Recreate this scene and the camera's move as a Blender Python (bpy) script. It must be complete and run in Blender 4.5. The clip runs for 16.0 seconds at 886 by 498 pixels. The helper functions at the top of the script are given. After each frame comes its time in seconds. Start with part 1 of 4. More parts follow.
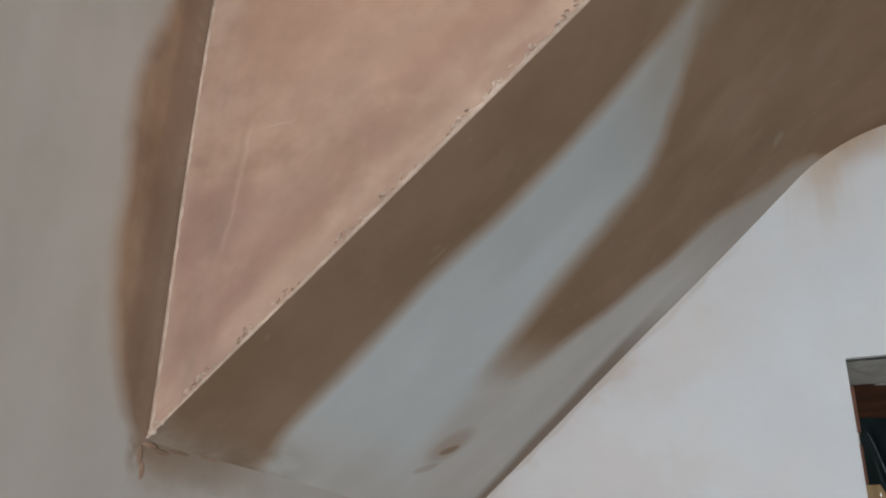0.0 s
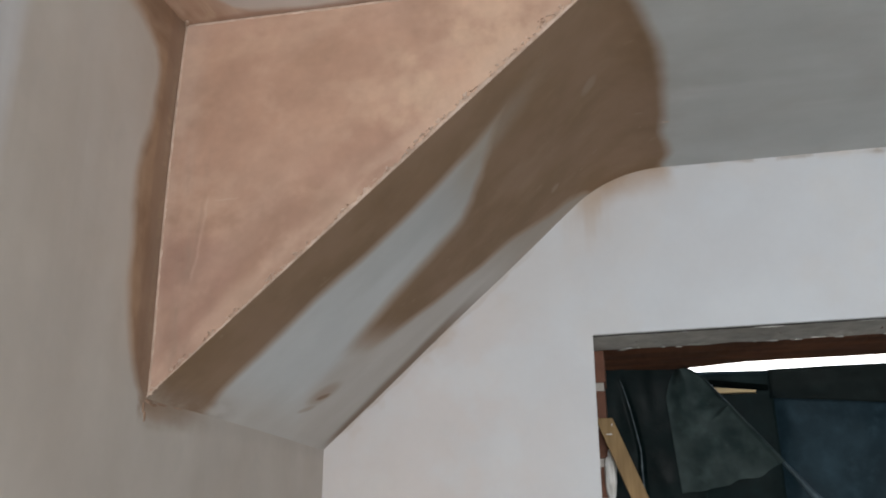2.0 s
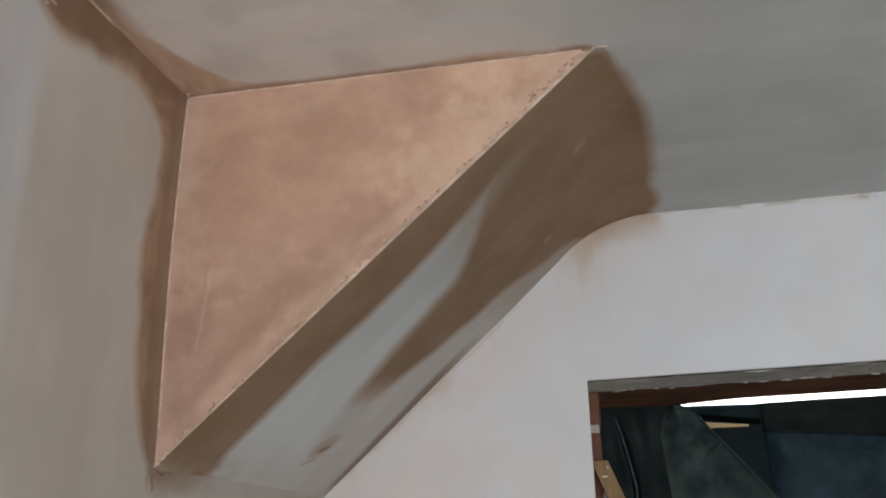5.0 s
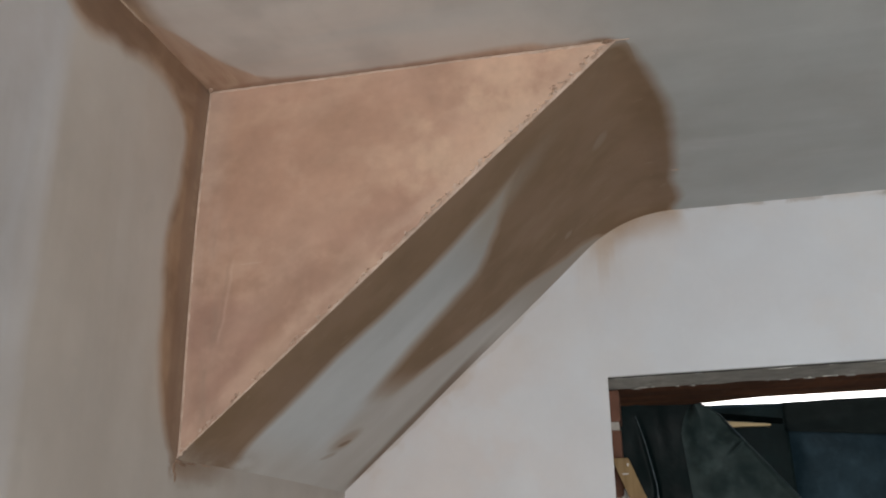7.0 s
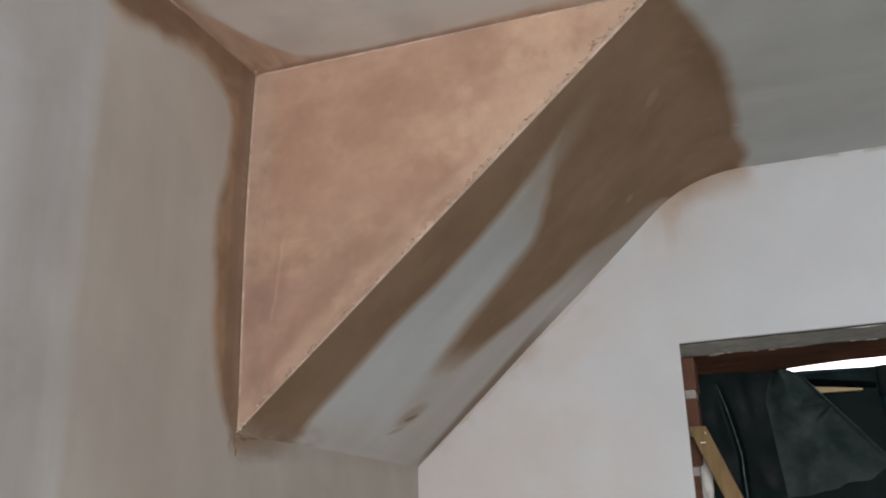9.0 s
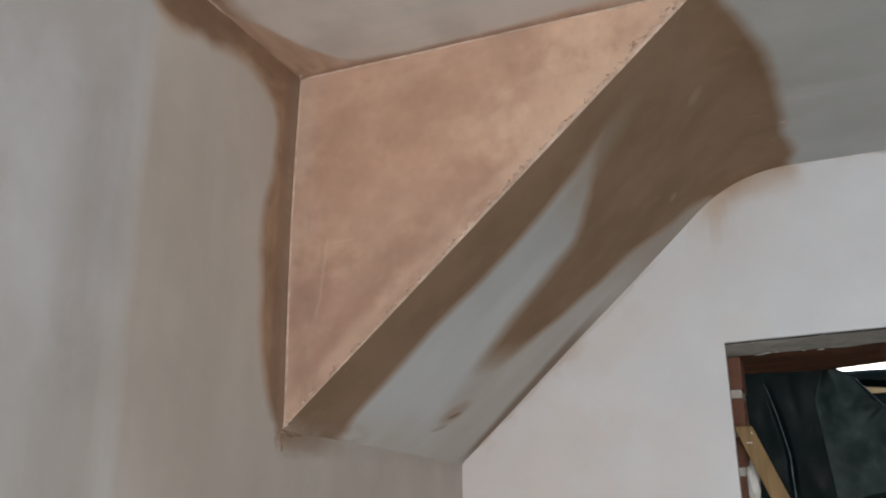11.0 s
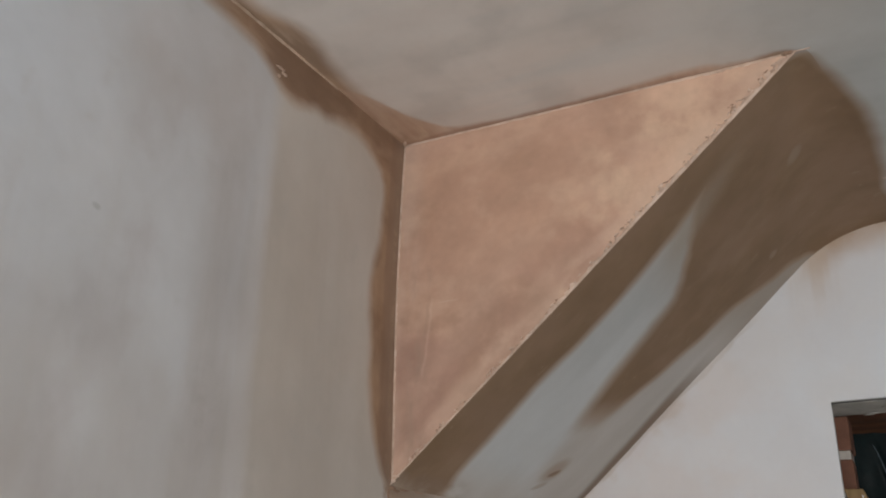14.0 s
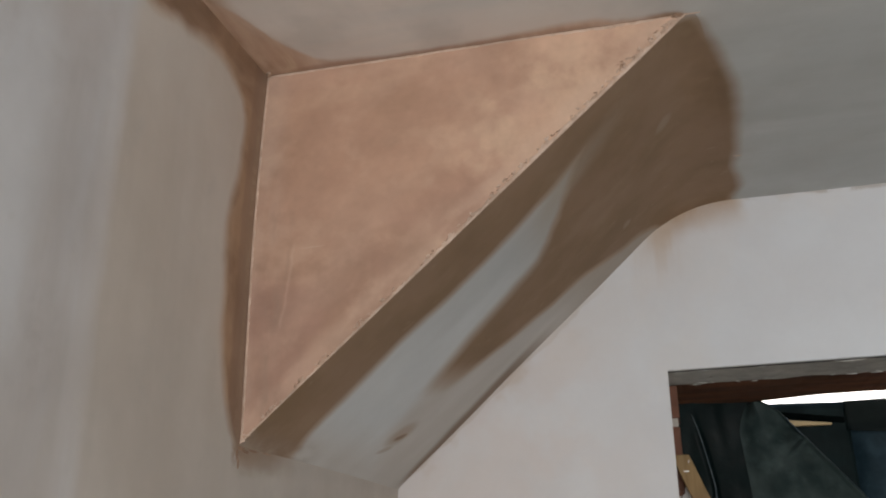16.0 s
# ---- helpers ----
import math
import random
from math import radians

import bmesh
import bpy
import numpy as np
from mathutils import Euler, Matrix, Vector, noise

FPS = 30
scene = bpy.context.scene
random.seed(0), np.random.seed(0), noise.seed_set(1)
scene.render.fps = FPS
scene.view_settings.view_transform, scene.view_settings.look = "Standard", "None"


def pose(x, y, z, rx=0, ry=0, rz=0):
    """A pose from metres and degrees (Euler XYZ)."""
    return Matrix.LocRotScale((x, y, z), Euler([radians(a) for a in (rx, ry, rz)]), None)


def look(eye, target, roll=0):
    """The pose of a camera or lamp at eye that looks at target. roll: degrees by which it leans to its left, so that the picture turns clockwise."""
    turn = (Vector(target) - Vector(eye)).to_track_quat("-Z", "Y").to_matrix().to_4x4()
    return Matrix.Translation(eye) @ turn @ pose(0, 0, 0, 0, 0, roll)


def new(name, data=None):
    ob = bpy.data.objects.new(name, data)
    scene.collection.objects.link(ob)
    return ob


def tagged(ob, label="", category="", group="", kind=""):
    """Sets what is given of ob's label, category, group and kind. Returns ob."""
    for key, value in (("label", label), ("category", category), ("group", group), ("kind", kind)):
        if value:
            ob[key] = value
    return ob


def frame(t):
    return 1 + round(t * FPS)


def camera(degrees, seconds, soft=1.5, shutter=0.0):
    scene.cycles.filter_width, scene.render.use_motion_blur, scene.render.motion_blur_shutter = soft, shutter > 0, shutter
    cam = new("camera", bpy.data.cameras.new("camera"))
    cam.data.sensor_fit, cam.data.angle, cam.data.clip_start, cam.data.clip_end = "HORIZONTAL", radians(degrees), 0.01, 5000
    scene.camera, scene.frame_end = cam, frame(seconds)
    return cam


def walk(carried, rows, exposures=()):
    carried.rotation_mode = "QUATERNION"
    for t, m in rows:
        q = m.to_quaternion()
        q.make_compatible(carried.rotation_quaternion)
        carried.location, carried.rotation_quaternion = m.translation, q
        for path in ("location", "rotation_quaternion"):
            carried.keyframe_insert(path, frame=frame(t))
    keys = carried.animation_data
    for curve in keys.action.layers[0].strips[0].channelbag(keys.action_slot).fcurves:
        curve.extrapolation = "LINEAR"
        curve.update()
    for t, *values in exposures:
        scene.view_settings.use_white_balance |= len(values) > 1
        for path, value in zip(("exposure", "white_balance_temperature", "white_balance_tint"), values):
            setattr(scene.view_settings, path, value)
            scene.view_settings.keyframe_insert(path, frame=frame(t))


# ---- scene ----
cam = camera(54.5, 16.0, soft=2.0)
PATH = [
    (0, (0.496, -1.323, 1.684), (-0.195, 0.386, 2.461), 1.5),
    (0.5, (0.546, -1.452, 1.678), (-0.091, 0.282, 2.434), 0.1),
    (1, (0.587, -1.607, 1.683), (-0.028, 0.157, 2.397), 0.0),
    (1.5, (0.585, -1.733, 1.656), (0.145, 0.111, 2.293), -0.1),
    (2, (0.641, -1.821, 1.633), (0.254, 0.038, 2.26), -0.1),
    (2.5, (0.657, -1.868, 1.673), (0.26, -0.004, 2.278), 0.3),
    (3, (0.645, -1.869, 1.697), (0.256, -0.002, 2.299), 0.3),
    (3.5, (0.65, -1.875, 1.704), (0.264, -0.017, 2.336), 0.0),
    (4, (0.657, -1.88, 1.706), (0.275, -0.025, 2.348), -0.8),
    (6.5, (0.646, -1.886, 1.696), (0.274, -0.032, 2.348), -1.0),
    (7, (0.649, -1.883, 1.689), (0.233, -0.039, 2.342), -0.5),
    (7.5, (0.653, -1.873, 1.685), (0.24, -0.029, 2.34), -0.5),
    (8, (0.671, -1.862, 1.678), (0.231, -0.018, 2.316), -0.9),
    (8.5, (0.698, -1.846, 1.673), (0.148, -0.026, 2.293), -1.5),
    (9, (0.711, -1.845, 1.668), (0.084, -0.051, 2.291), -1.3),
    (11.5, (0.727, -1.867, 1.668), (-0.053, -0.135, 2.293), -0.6),
    (12, (0.729, -1.88, 1.678), (-0.143, -0.211, 2.352), -1.4),
    (12.5, (0.74, -1.89, 1.686), (-0.195, -0.269, 2.393), -1.8),
    (13, (0.742, -1.9, 1.677), (-0.183, -0.284, 2.406), -1.3),
    (13.5, (0.728, -1.906, 1.676), (-0.192, -0.286, 2.404), -0.2),
    (14, (0.717, -1.909, 1.666), (-0.172, -0.273, 2.397), 1.2),
    (14.5, (0.676, -1.884, 1.655), (-0.117, -0.19, 2.363), 1.6),
    (15, (0.637, -1.858, 1.65), (-0.055, -0.109, 2.329), 1.6),
    (15.5, (0.597, -1.847, 1.647), (0.037, -0.054, 2.333), 0.5),
    (16, (0.586, -1.851, 1.657), (0.108, -0.033, 2.339), -0.2),
]
walk(cam, [(t, look(e, g, r)) for t, e, g, r in PATH], exposures=[(0.0, 0.19, 6250, 7), (0.5, 0.20, 6270, 7), (1.0, 0.14, 6300, 8), (2.0, 0.09, 6480, 9), (3.5, 0.07, 6600, 10), (6.5, -0.07, 6680, 10), (9.0, -0.02, 6650, 10), (11.5, 0.02, 6660, 10), (13.0, 0.0, 6670, 10), (14.0, -0.04, 6750, 11), (14.6, -0.09, 6790, 11), (16.0, -0.10, 6860, 11)])

# ---- light: an overcast sky, and its light through the room's window ----
world = bpy.data.worlds.new("overcast_sky")
scene.world = world
world.use_nodes = True
wn = world.node_tree.nodes
sky = wn.new("ShaderNodeTexSky")
sky.sky_type, sky.sun_disc = "NISHITA", False
sky.sun_elevation, sky.sun_rotation = radians(38), radians(160)
sky.air_density, sky.dust_density = 1.0, 4.0
wn["Background"].inputs["Strength"].default_value = 0.15
world.node_tree.links.new(sky.outputs["Color"], wn["Background"].inputs["Color"])

sun = new("sun", bpy.data.lights.new("sun", "SUN"))
sun.data.energy, sun.data.angle, sun.data.color = 0.8, radians(20), (1.0, 0.97, 0.93)
sun.matrix_world = look((3, 8, 9), (0, 0, 0))

WIN = (0.55, 2.75, 0.85, 2.15)      # the window behind the camera: x0, x1, z0, z1
SOUTH, EAST, TOP = -3.9, 3.4, 2.4   # room limits; the corner of the two seen walls is at x = 0, y = 0
day = new("window_daylight", bpy.data.lights.new("window_daylight", "AREA"))
day.data.shape, day.data.size, day.data.size_y = "RECTANGLE", WIN[1] - WIN[0] - 0.1, WIN[3] - WIN[2] - 0.1
day.data.energy, day.data.color = 66.0, (0.93, 0.97, 1.0)
day.matrix_world = look(((WIN[0] + WIN[1]) / 2, SOUTH + 0.03, (WIN[2] + WIN[3]) / 2), (1.65, 0, 1.5))


# ---- node shorthand ----
class Val:
    """A node socket with arithmetic."""

    def __init__(self, g, s):
        self.g, self.s = g, s

    def op(self, kind, *others, clamp=False):
        n = self.g.nodes.new("ShaderNodeMath")
        n.operation, n.use_clamp = kind, clamp
        for i, o in enumerate((self, *others)):
            if isinstance(o, Val):
                self.g.links.new(o.s, n.inputs[i])
            else:
                n.inputs[i].default_value = o
        return Val(self.g, n.outputs[0])

    def __add__(self, o): return self.op("ADD", o)
    def __sub__(self, o): return self.op("SUBTRACT", o)
    def __mul__(self, o): return self.op("MULTIPLY", o)

    def hi(self, o): return self.op("MAXIMUM", o)
    def lo(self, o): return self.op("MINIMUM", o)
    def inv(self): return (self * -1.0) + 1.0

    def step(self, a, b, p=0.0, q=1.0):
        n = self.g.nodes.new("ShaderNodeMapRange")
        n.interpolation_type = "SMOOTHSTEP"
        for k, v in ((1, a), (2, b), (3, p), (4, q)):
            n.inputs[k].default_value = v
        self.g.links.new(self.s, n.inputs[0])
        return Val(self.g, n.outputs[0])

    def curve(self, pts):
        """A smooth function of this value through the given (x, y) pairs."""
        x0, x1 = pts[0][0], pts[-1][0]
        y0, y1 = min(p[1] for p in pts), max(p[1] for p in pts)
        n = self.g.nodes.new("ShaderNodeValToRGB")
        ramp = n.color_ramp
        ramp.interpolation = "CARDINAL"
        while len(ramp.elements) < len(pts):
            ramp.elements.new(0.5)
        for e, (x, y) in zip(ramp.elements, pts):
            e.position = (x - x0) / (x1 - x0)
            e.color = (*[(y - y0) / (y1 - y0)] * 3, 1)
        self.g.links.new(((self - x0) * (1.0 / (x1 - x0))).s, n.inputs[0])
        return Val(self.g, n.outputs[0]) * (y1 - y0) + y0


class Mat:
    """A principled material under construction."""

    def __init__(self, name, rough=0.8, metal=0.0, spec=0.4):
        self.m = bpy.data.materials.new(name)
        self.m.use_nodes = True
        self.g = self.m.node_tree
        self.b = self.g.nodes["Principled BSDF"]
        self.b.inputs["Roughness"].default_value = rough
        self.b.inputs["Metallic"].default_value = metal
        self.b.inputs["Specular IOR Level"].default_value = spec
        pos = self.g.nodes.new("ShaderNodeNewGeometry").outputs["Position"]
        self.pos = pos

    def xyz(self, wobble=0.0, scale=10.0):
        vec = self.pos
        if wobble:
            t = self.g.nodes.new("ShaderNodeTexNoise")
            t.inputs["Scale"].default_value, t.inputs["Detail"].default_value = scale, 4.0
            self.g.links.new(self.pos, t.inputs["Vector"])
            a = self.g.nodes.new("ShaderNodeVectorMath")
            a.operation = "MULTIPLY_ADD"
            a.inputs[1].default_value = (2 * wobble,) * 3
            a.inputs[2].default_value = (-wobble,) * 3
            self.g.links.new(t.outputs["Color"], a.inputs[0])
            c = self.g.nodes.new("ShaderNodeVectorMath")
            self.g.links.new(self.pos, c.inputs[0])
            self.g.links.new(a.outputs[0], c.inputs[1])
            vec = c.outputs[0]
        s = self.g.nodes.new("ShaderNodeSeparateXYZ")
        self.g.links.new(vec, s.inputs[0])
        return [Val(self.g, o) for o in s.outputs]

    def noise(self, scale, detail=3.0, stretch=(1, 1, 1), rough=0.55, seed=0.0):
        m = self.g.nodes.new("ShaderNodeMapping")
        m.inputs["Scale"].default_value = stretch
        m.inputs["Location"].default_value = (seed, seed * 0.7, -seed)
        self.g.links.new(self.pos, m.inputs["Vector"])
        t = self.g.nodes.new("ShaderNodeTexNoise")
        t.inputs["Scale"].default_value, t.inputs["Detail"].default_value = scale, detail
        t.inputs["Roughness"].default_value = rough
        self.g.links.new(m.outputs[0], t.inputs["Vector"])
        return Val(self.g, t.outputs["Fac"])

    def strokes(self, a, b, scale, detail=4.0, seed=0.0):
        """Noise over two values of one's own, for trowel strokes that run aslant."""
        c = self.g.nodes.new("ShaderNodeCombineXYZ")
        self.g.links.new(a.s, c.inputs[0])
        self.g.links.new(b.s, c.inputs[1])
        c.inputs[2].default_value = seed
        t = self.g.nodes.new("ShaderNodeTexNoise")
        t.inputs["Scale"].default_value, t.inputs["Detail"].default_value = scale, detail
        self.g.links.new(c.outputs[0], t.inputs["Vector"])
        return Val(self.g, t.outputs["Fac"])

    def mix(self, f, a, b):
        n = self.g.nodes.new("ShaderNodeMix")
        n.data_type = "RGBA"
        for i, v in ((6, a), (7, b)):
            if isinstance(v, tuple):
                n.inputs[i].default_value = (*v, 1)
            else:
                self.g.links.new(v, n.inputs[i])
        if isinstance(f, Val):
            self.g.links.new(f.s, n.inputs[0])
        else:
            n.inputs[0].default_value = f
        return n.outputs[2]

    def scaled(self, col, f):
        n = self.g.nodes.new("ShaderNodeMix")
        n.data_type, n.blend_type = "RGBA", "MULTIPLY"
        n.inputs[0].default_value = 1.0
        self.g.links.new(col, n.inputs[6])
        self.g.links.new(f.s, n.inputs[7])
        return n.outputs[2]

    def done(self, col, bump=None, strength=0.2, dist=0.004, rough=None):
        if isinstance(col, tuple):
            self.b.inputs["Base Color"].default_value = (*col, 1)
        else:
            self.g.links.new(col, self.b.inputs["Base Color"])
        if bump is not None:
            n = self.g.nodes.new("ShaderNodeBump")
            n.inputs["Strength"].default_value, n.inputs["Distance"].default_value = strength, dist
            self.g.links.new(bump.s, n.inputs["Height"])
            self.g.links.new(n.outputs[0], self.b.inputs["Normal"])
        if rough is not None:
            self.g.links.new(rough.s, self.b.inputs["Roughness"])
        return self.m


# ---- plaster ----
BRONZE = (0.208, 0.130, 0.073)


def plaster_bump(m, stretch=(1, 1, 1)):
    return m.noise(4.0, 3.0, stretch) * 1.1 + m.noise(24.0, 3.0, stretch, seed=3.0) * 0.14 + m.noise(240.0, 2.0, seed=5.0) * 0.03


def west_plaster():
    m = Mat("grey_skim_plaster_with_damp_edges", 0.82)
    x, y, z = m.xyz(0.011, 13.0)
    fx, fy, fz = m.xyz(0.004, 45.0)
    # broad trowelled tones: cool and pale towards the room, an upright lap, warm towards the corner
    tone = m.noise(3.2, 4.0, (1, 1.2, 0.7)).step(0.34, 0.66)
    streak = m.noise(7.0, 4.0, (1, 1.6, 0.22), seed=7.0).step(0.38, 0.68)
    cloud = m.noise(4.6, 4.0, (1, 1, 0.8), seed=14.0).step(0.40, 0.66)
    col = m.mix(tone, (0.450, 0.397, 0.347), (0.505, 0.462, 0.420))
    col = m.mix(streak * 0.22, col, (0.52, 0.49, 0.46))
    pale = m.mix(tone, (0.495, 0.505, 0.525), (0.565, 0.585, 0.62))
    pale = m.mix(cloud * 0.8, pale, (0.435, 0.43, 0.435))
    cool = (y + streak * 0.012).step(-1.062, -1.10)
    col = m.mix(cool * 0.72, col, pale)
    blue = (y + tone * 0.10).step(-1.20, -1.52) * (z + cloud * 0.12).step(1.88, 2.12)
    col = m.mix(blue * 0.55, col, (0.56, 0.605, 0.665))
    mauve = ((y + 1.23) * (y + 1.23) * 0.5 + (z - 2.27) * (z - 2.27)).step(0.012, 0.001) * (cloud * 0.6 + 0.4)
    col = m.mix(mauve * 0.36, col, (0.455, 0.392, 0.362))
    # lower wall darker: the window light's fall-off painted in
    old_dim = (z + tone * 0.16 + streak * 0.04).step(2.06, 1.84)
    col = m.mix(old_dim * 0.30, col, (0.388, 0.343, 0.308))
    lap = (y + 1.098).op("ABSOLUTE").step(0.026, 0.006) * z.step(2.36, 2.15)
    col = m.mix(lap * 0.42, col, (0.59, 0.575, 0.575))
    dusk = (y + 1.165).op("ABSOLUTE").step(0.060, 0.0) * z.step(2.28, 2.14) * (streak * 0.7 + 0.3)
    col = m.mix(dusk * 0.65, col, (0.385, 0.345, 0.322))
    blot = m.noise(11.0, 3.0, seed=12.0).step(0.60, 0.74)
    col = m.mix(blot * 0.28, col, (0.39, 0.365, 0.34))
    bruise = m.noise(5.2, 5.0, (1, 1, 0.7), seed=93.0).step(0.50, 0.68) * y.step(-1.08, -1.16)
    col = m.mix(bruise * 0.5, col, (0.385, 0.345, 0.335))
    dirty = ((y + 1.165) * (y + 1.165) + (z - 1.855) * (z - 1.855) * 0.35).step(0.0022, 0.0) * m.noise(26.0, 3.0, seed=17.0).step(0.42, 0.64)
    col = m.mix(dirty * 0.22, col, (0.30, 0.265, 0.25))
    mark = ((y + 1.357) * (y + 1.357) + (z - 2.033) * (z - 2.033) * 3.0).step(0.00007, 0.0)
    col = m.mix(mark * 0.4, col, (0.27, 0.26, 0.25))
    # damp fresh plaster beside the boxed slope and under the ceiling
    edge = z.curve([(1.775, -0.735), (1.80, -0.752), (1.821, -0.768), (1.869, -0.793), (1.952, -0.811), (2.077, -0.820), (2.134, -0.818),
                    (2.241, -0.797), (2.30, -0.802), (2.341, -0.836), (2.40, -0.95)])
    side = (y - edge).step(-0.014, 0.014) * z.step(1.775, 1.80) * y.step(-0.66, -0.72)
    low = y.curve([(-1.42, 2.392), (-1.288, 2.378), (-1.186, 2.364), (-1.14, 2.356), (-1.105, 2.336), (-1.085, 2.322), (-1.05, 2.320), (-1.007, 2.334), (-0.97, 2.336), (-0.929, 2.347),
                   (-0.85, 2.338), (-0.76, 2.29)])
    over = (z - low).step(-0.014, 0.018) * y.step(-1.55, -1.30)
    damp = side.hi(over)
    fringe = damp * damp.inv() * 3.0
    grain = m.noise(26.0, 4.0, (1, 0.6, 0.45), seed=2.0).step(0.3, 0.7)
    wet = m.mix(grain, (0.245, 0.146, 0.086), (0.355, 0.226, 0.142))
    comb = m.noise(48.0, 4.0, (1, 0.9, 0.22), seed=61.0).step(0.36, 0.66)
    wet = m.mix(comb * z.step(2.33, 2.27) * 0.35, wet, (0.41, 0.285, 0.20))
    sweep = m.noise(40.0, 4.0, (1, 0.22, 1.0), seed=63.0).step(0.40, 0.66)
    wet = m.mix(sweep * z.step(2.27, 2.33) * 0.6, wet, (0.45, 0.315, 0.22))
    dark = m.noise(9.0, 3.0, seed=67.0).step(0.48, 0.66)
    wet = m.mix(dark * 0.6, wet, (0.17, 0.094, 0.053))
    core = (y + 1.045).op("ABSOLUTE").step(0.10, 0.03) * z.step(2.31, 2.35)
    wet = m.mix(core * 0.7, wet, (0.175, 0.098, 0.056))
    pale_end = y.step(-1.16, -1.30)
    wet = m.mix(pale_end * 0.55, wet, (0.34, 0.262, 0.196))
    # a darker strip close beside the upright triangle
    near = (fy + 0.7675).op("ABSOLUTE").step(0.020, 0.006) * fz.step(1.80, 1.86)
    wet = m.mix(near * 0.5, wet, (0.185, 0.105, 0.066))
    wet = m.mix(over * (z - low).step(0.0, 0.045) * 0.45, wet, (0.20, 0.12, 0.078))
    col = m.mix(damp * 0.97, col, wet)
    col = m.mix(fringe.op("MINIMUM", 1.0) * 0.35, col, (0.44, 0.315, 0.235))
    # darker wall close under the foot of the slope
    under = (fz + m.noise(14.0, 3.0, seed=33.0) * 0.03).step(1.79, 1.815) * y.step(-0.80, -0.70)
    col = m.mix(under * 0.30, col, (0.345, 0.310, 0.278))
    # smear below the foot of the slope, and a run down from its point
    smear = (fz + m.noise(30.0, 4.0, (1, 0.3, 1), seed=35.0) * 0.04).step(1.785, 1.83) * (y + 0.765).step(0.0, 0.04) * y.step(-0.52, -0.66)
    col = m.mix(smear * 0.85, col, (0.27, 0.190, 0.135))
    run = (fy + 0.752).op("ABSOLUTE").step(0.016, 0.004) * fz.step(1.77, 1.80) * m.noise(60.0, 2.0).step(0.4, 0.6)
    col = m.mix(run * 0.7, col, (0.27, 0.18, 0.125))
    stripe = m.noise(6.0, 4.0, (1, 1.5, 0.16), seed=97.0).step(0.50, 0.66) * z.step(2.30, 2.10) * y.step(-0.86, -0.95)
    col = m.mix(stripe * 0.28, col, (0.395, 0.335, 0.285))
    spots = m.noise(16.0, 2.0, seed=21.0).step(0.74, 0.80)
    col = m.mix(spots * 0.35, col, (0.30, 0.275, 0.26))
    col = m.scaled(col, m.noise(80.0, 2.0, seed=51.0) * 0.03 + m.noise(9.0, 4.0, seed=53.0) * 0.21 + 0.88)
    return m.done(col, plaster_bump(m, (1, 1, 0.8)) + damp * 0.08, 0.22, 0.006, damp.step(0, 1, 0.85, 0.62))


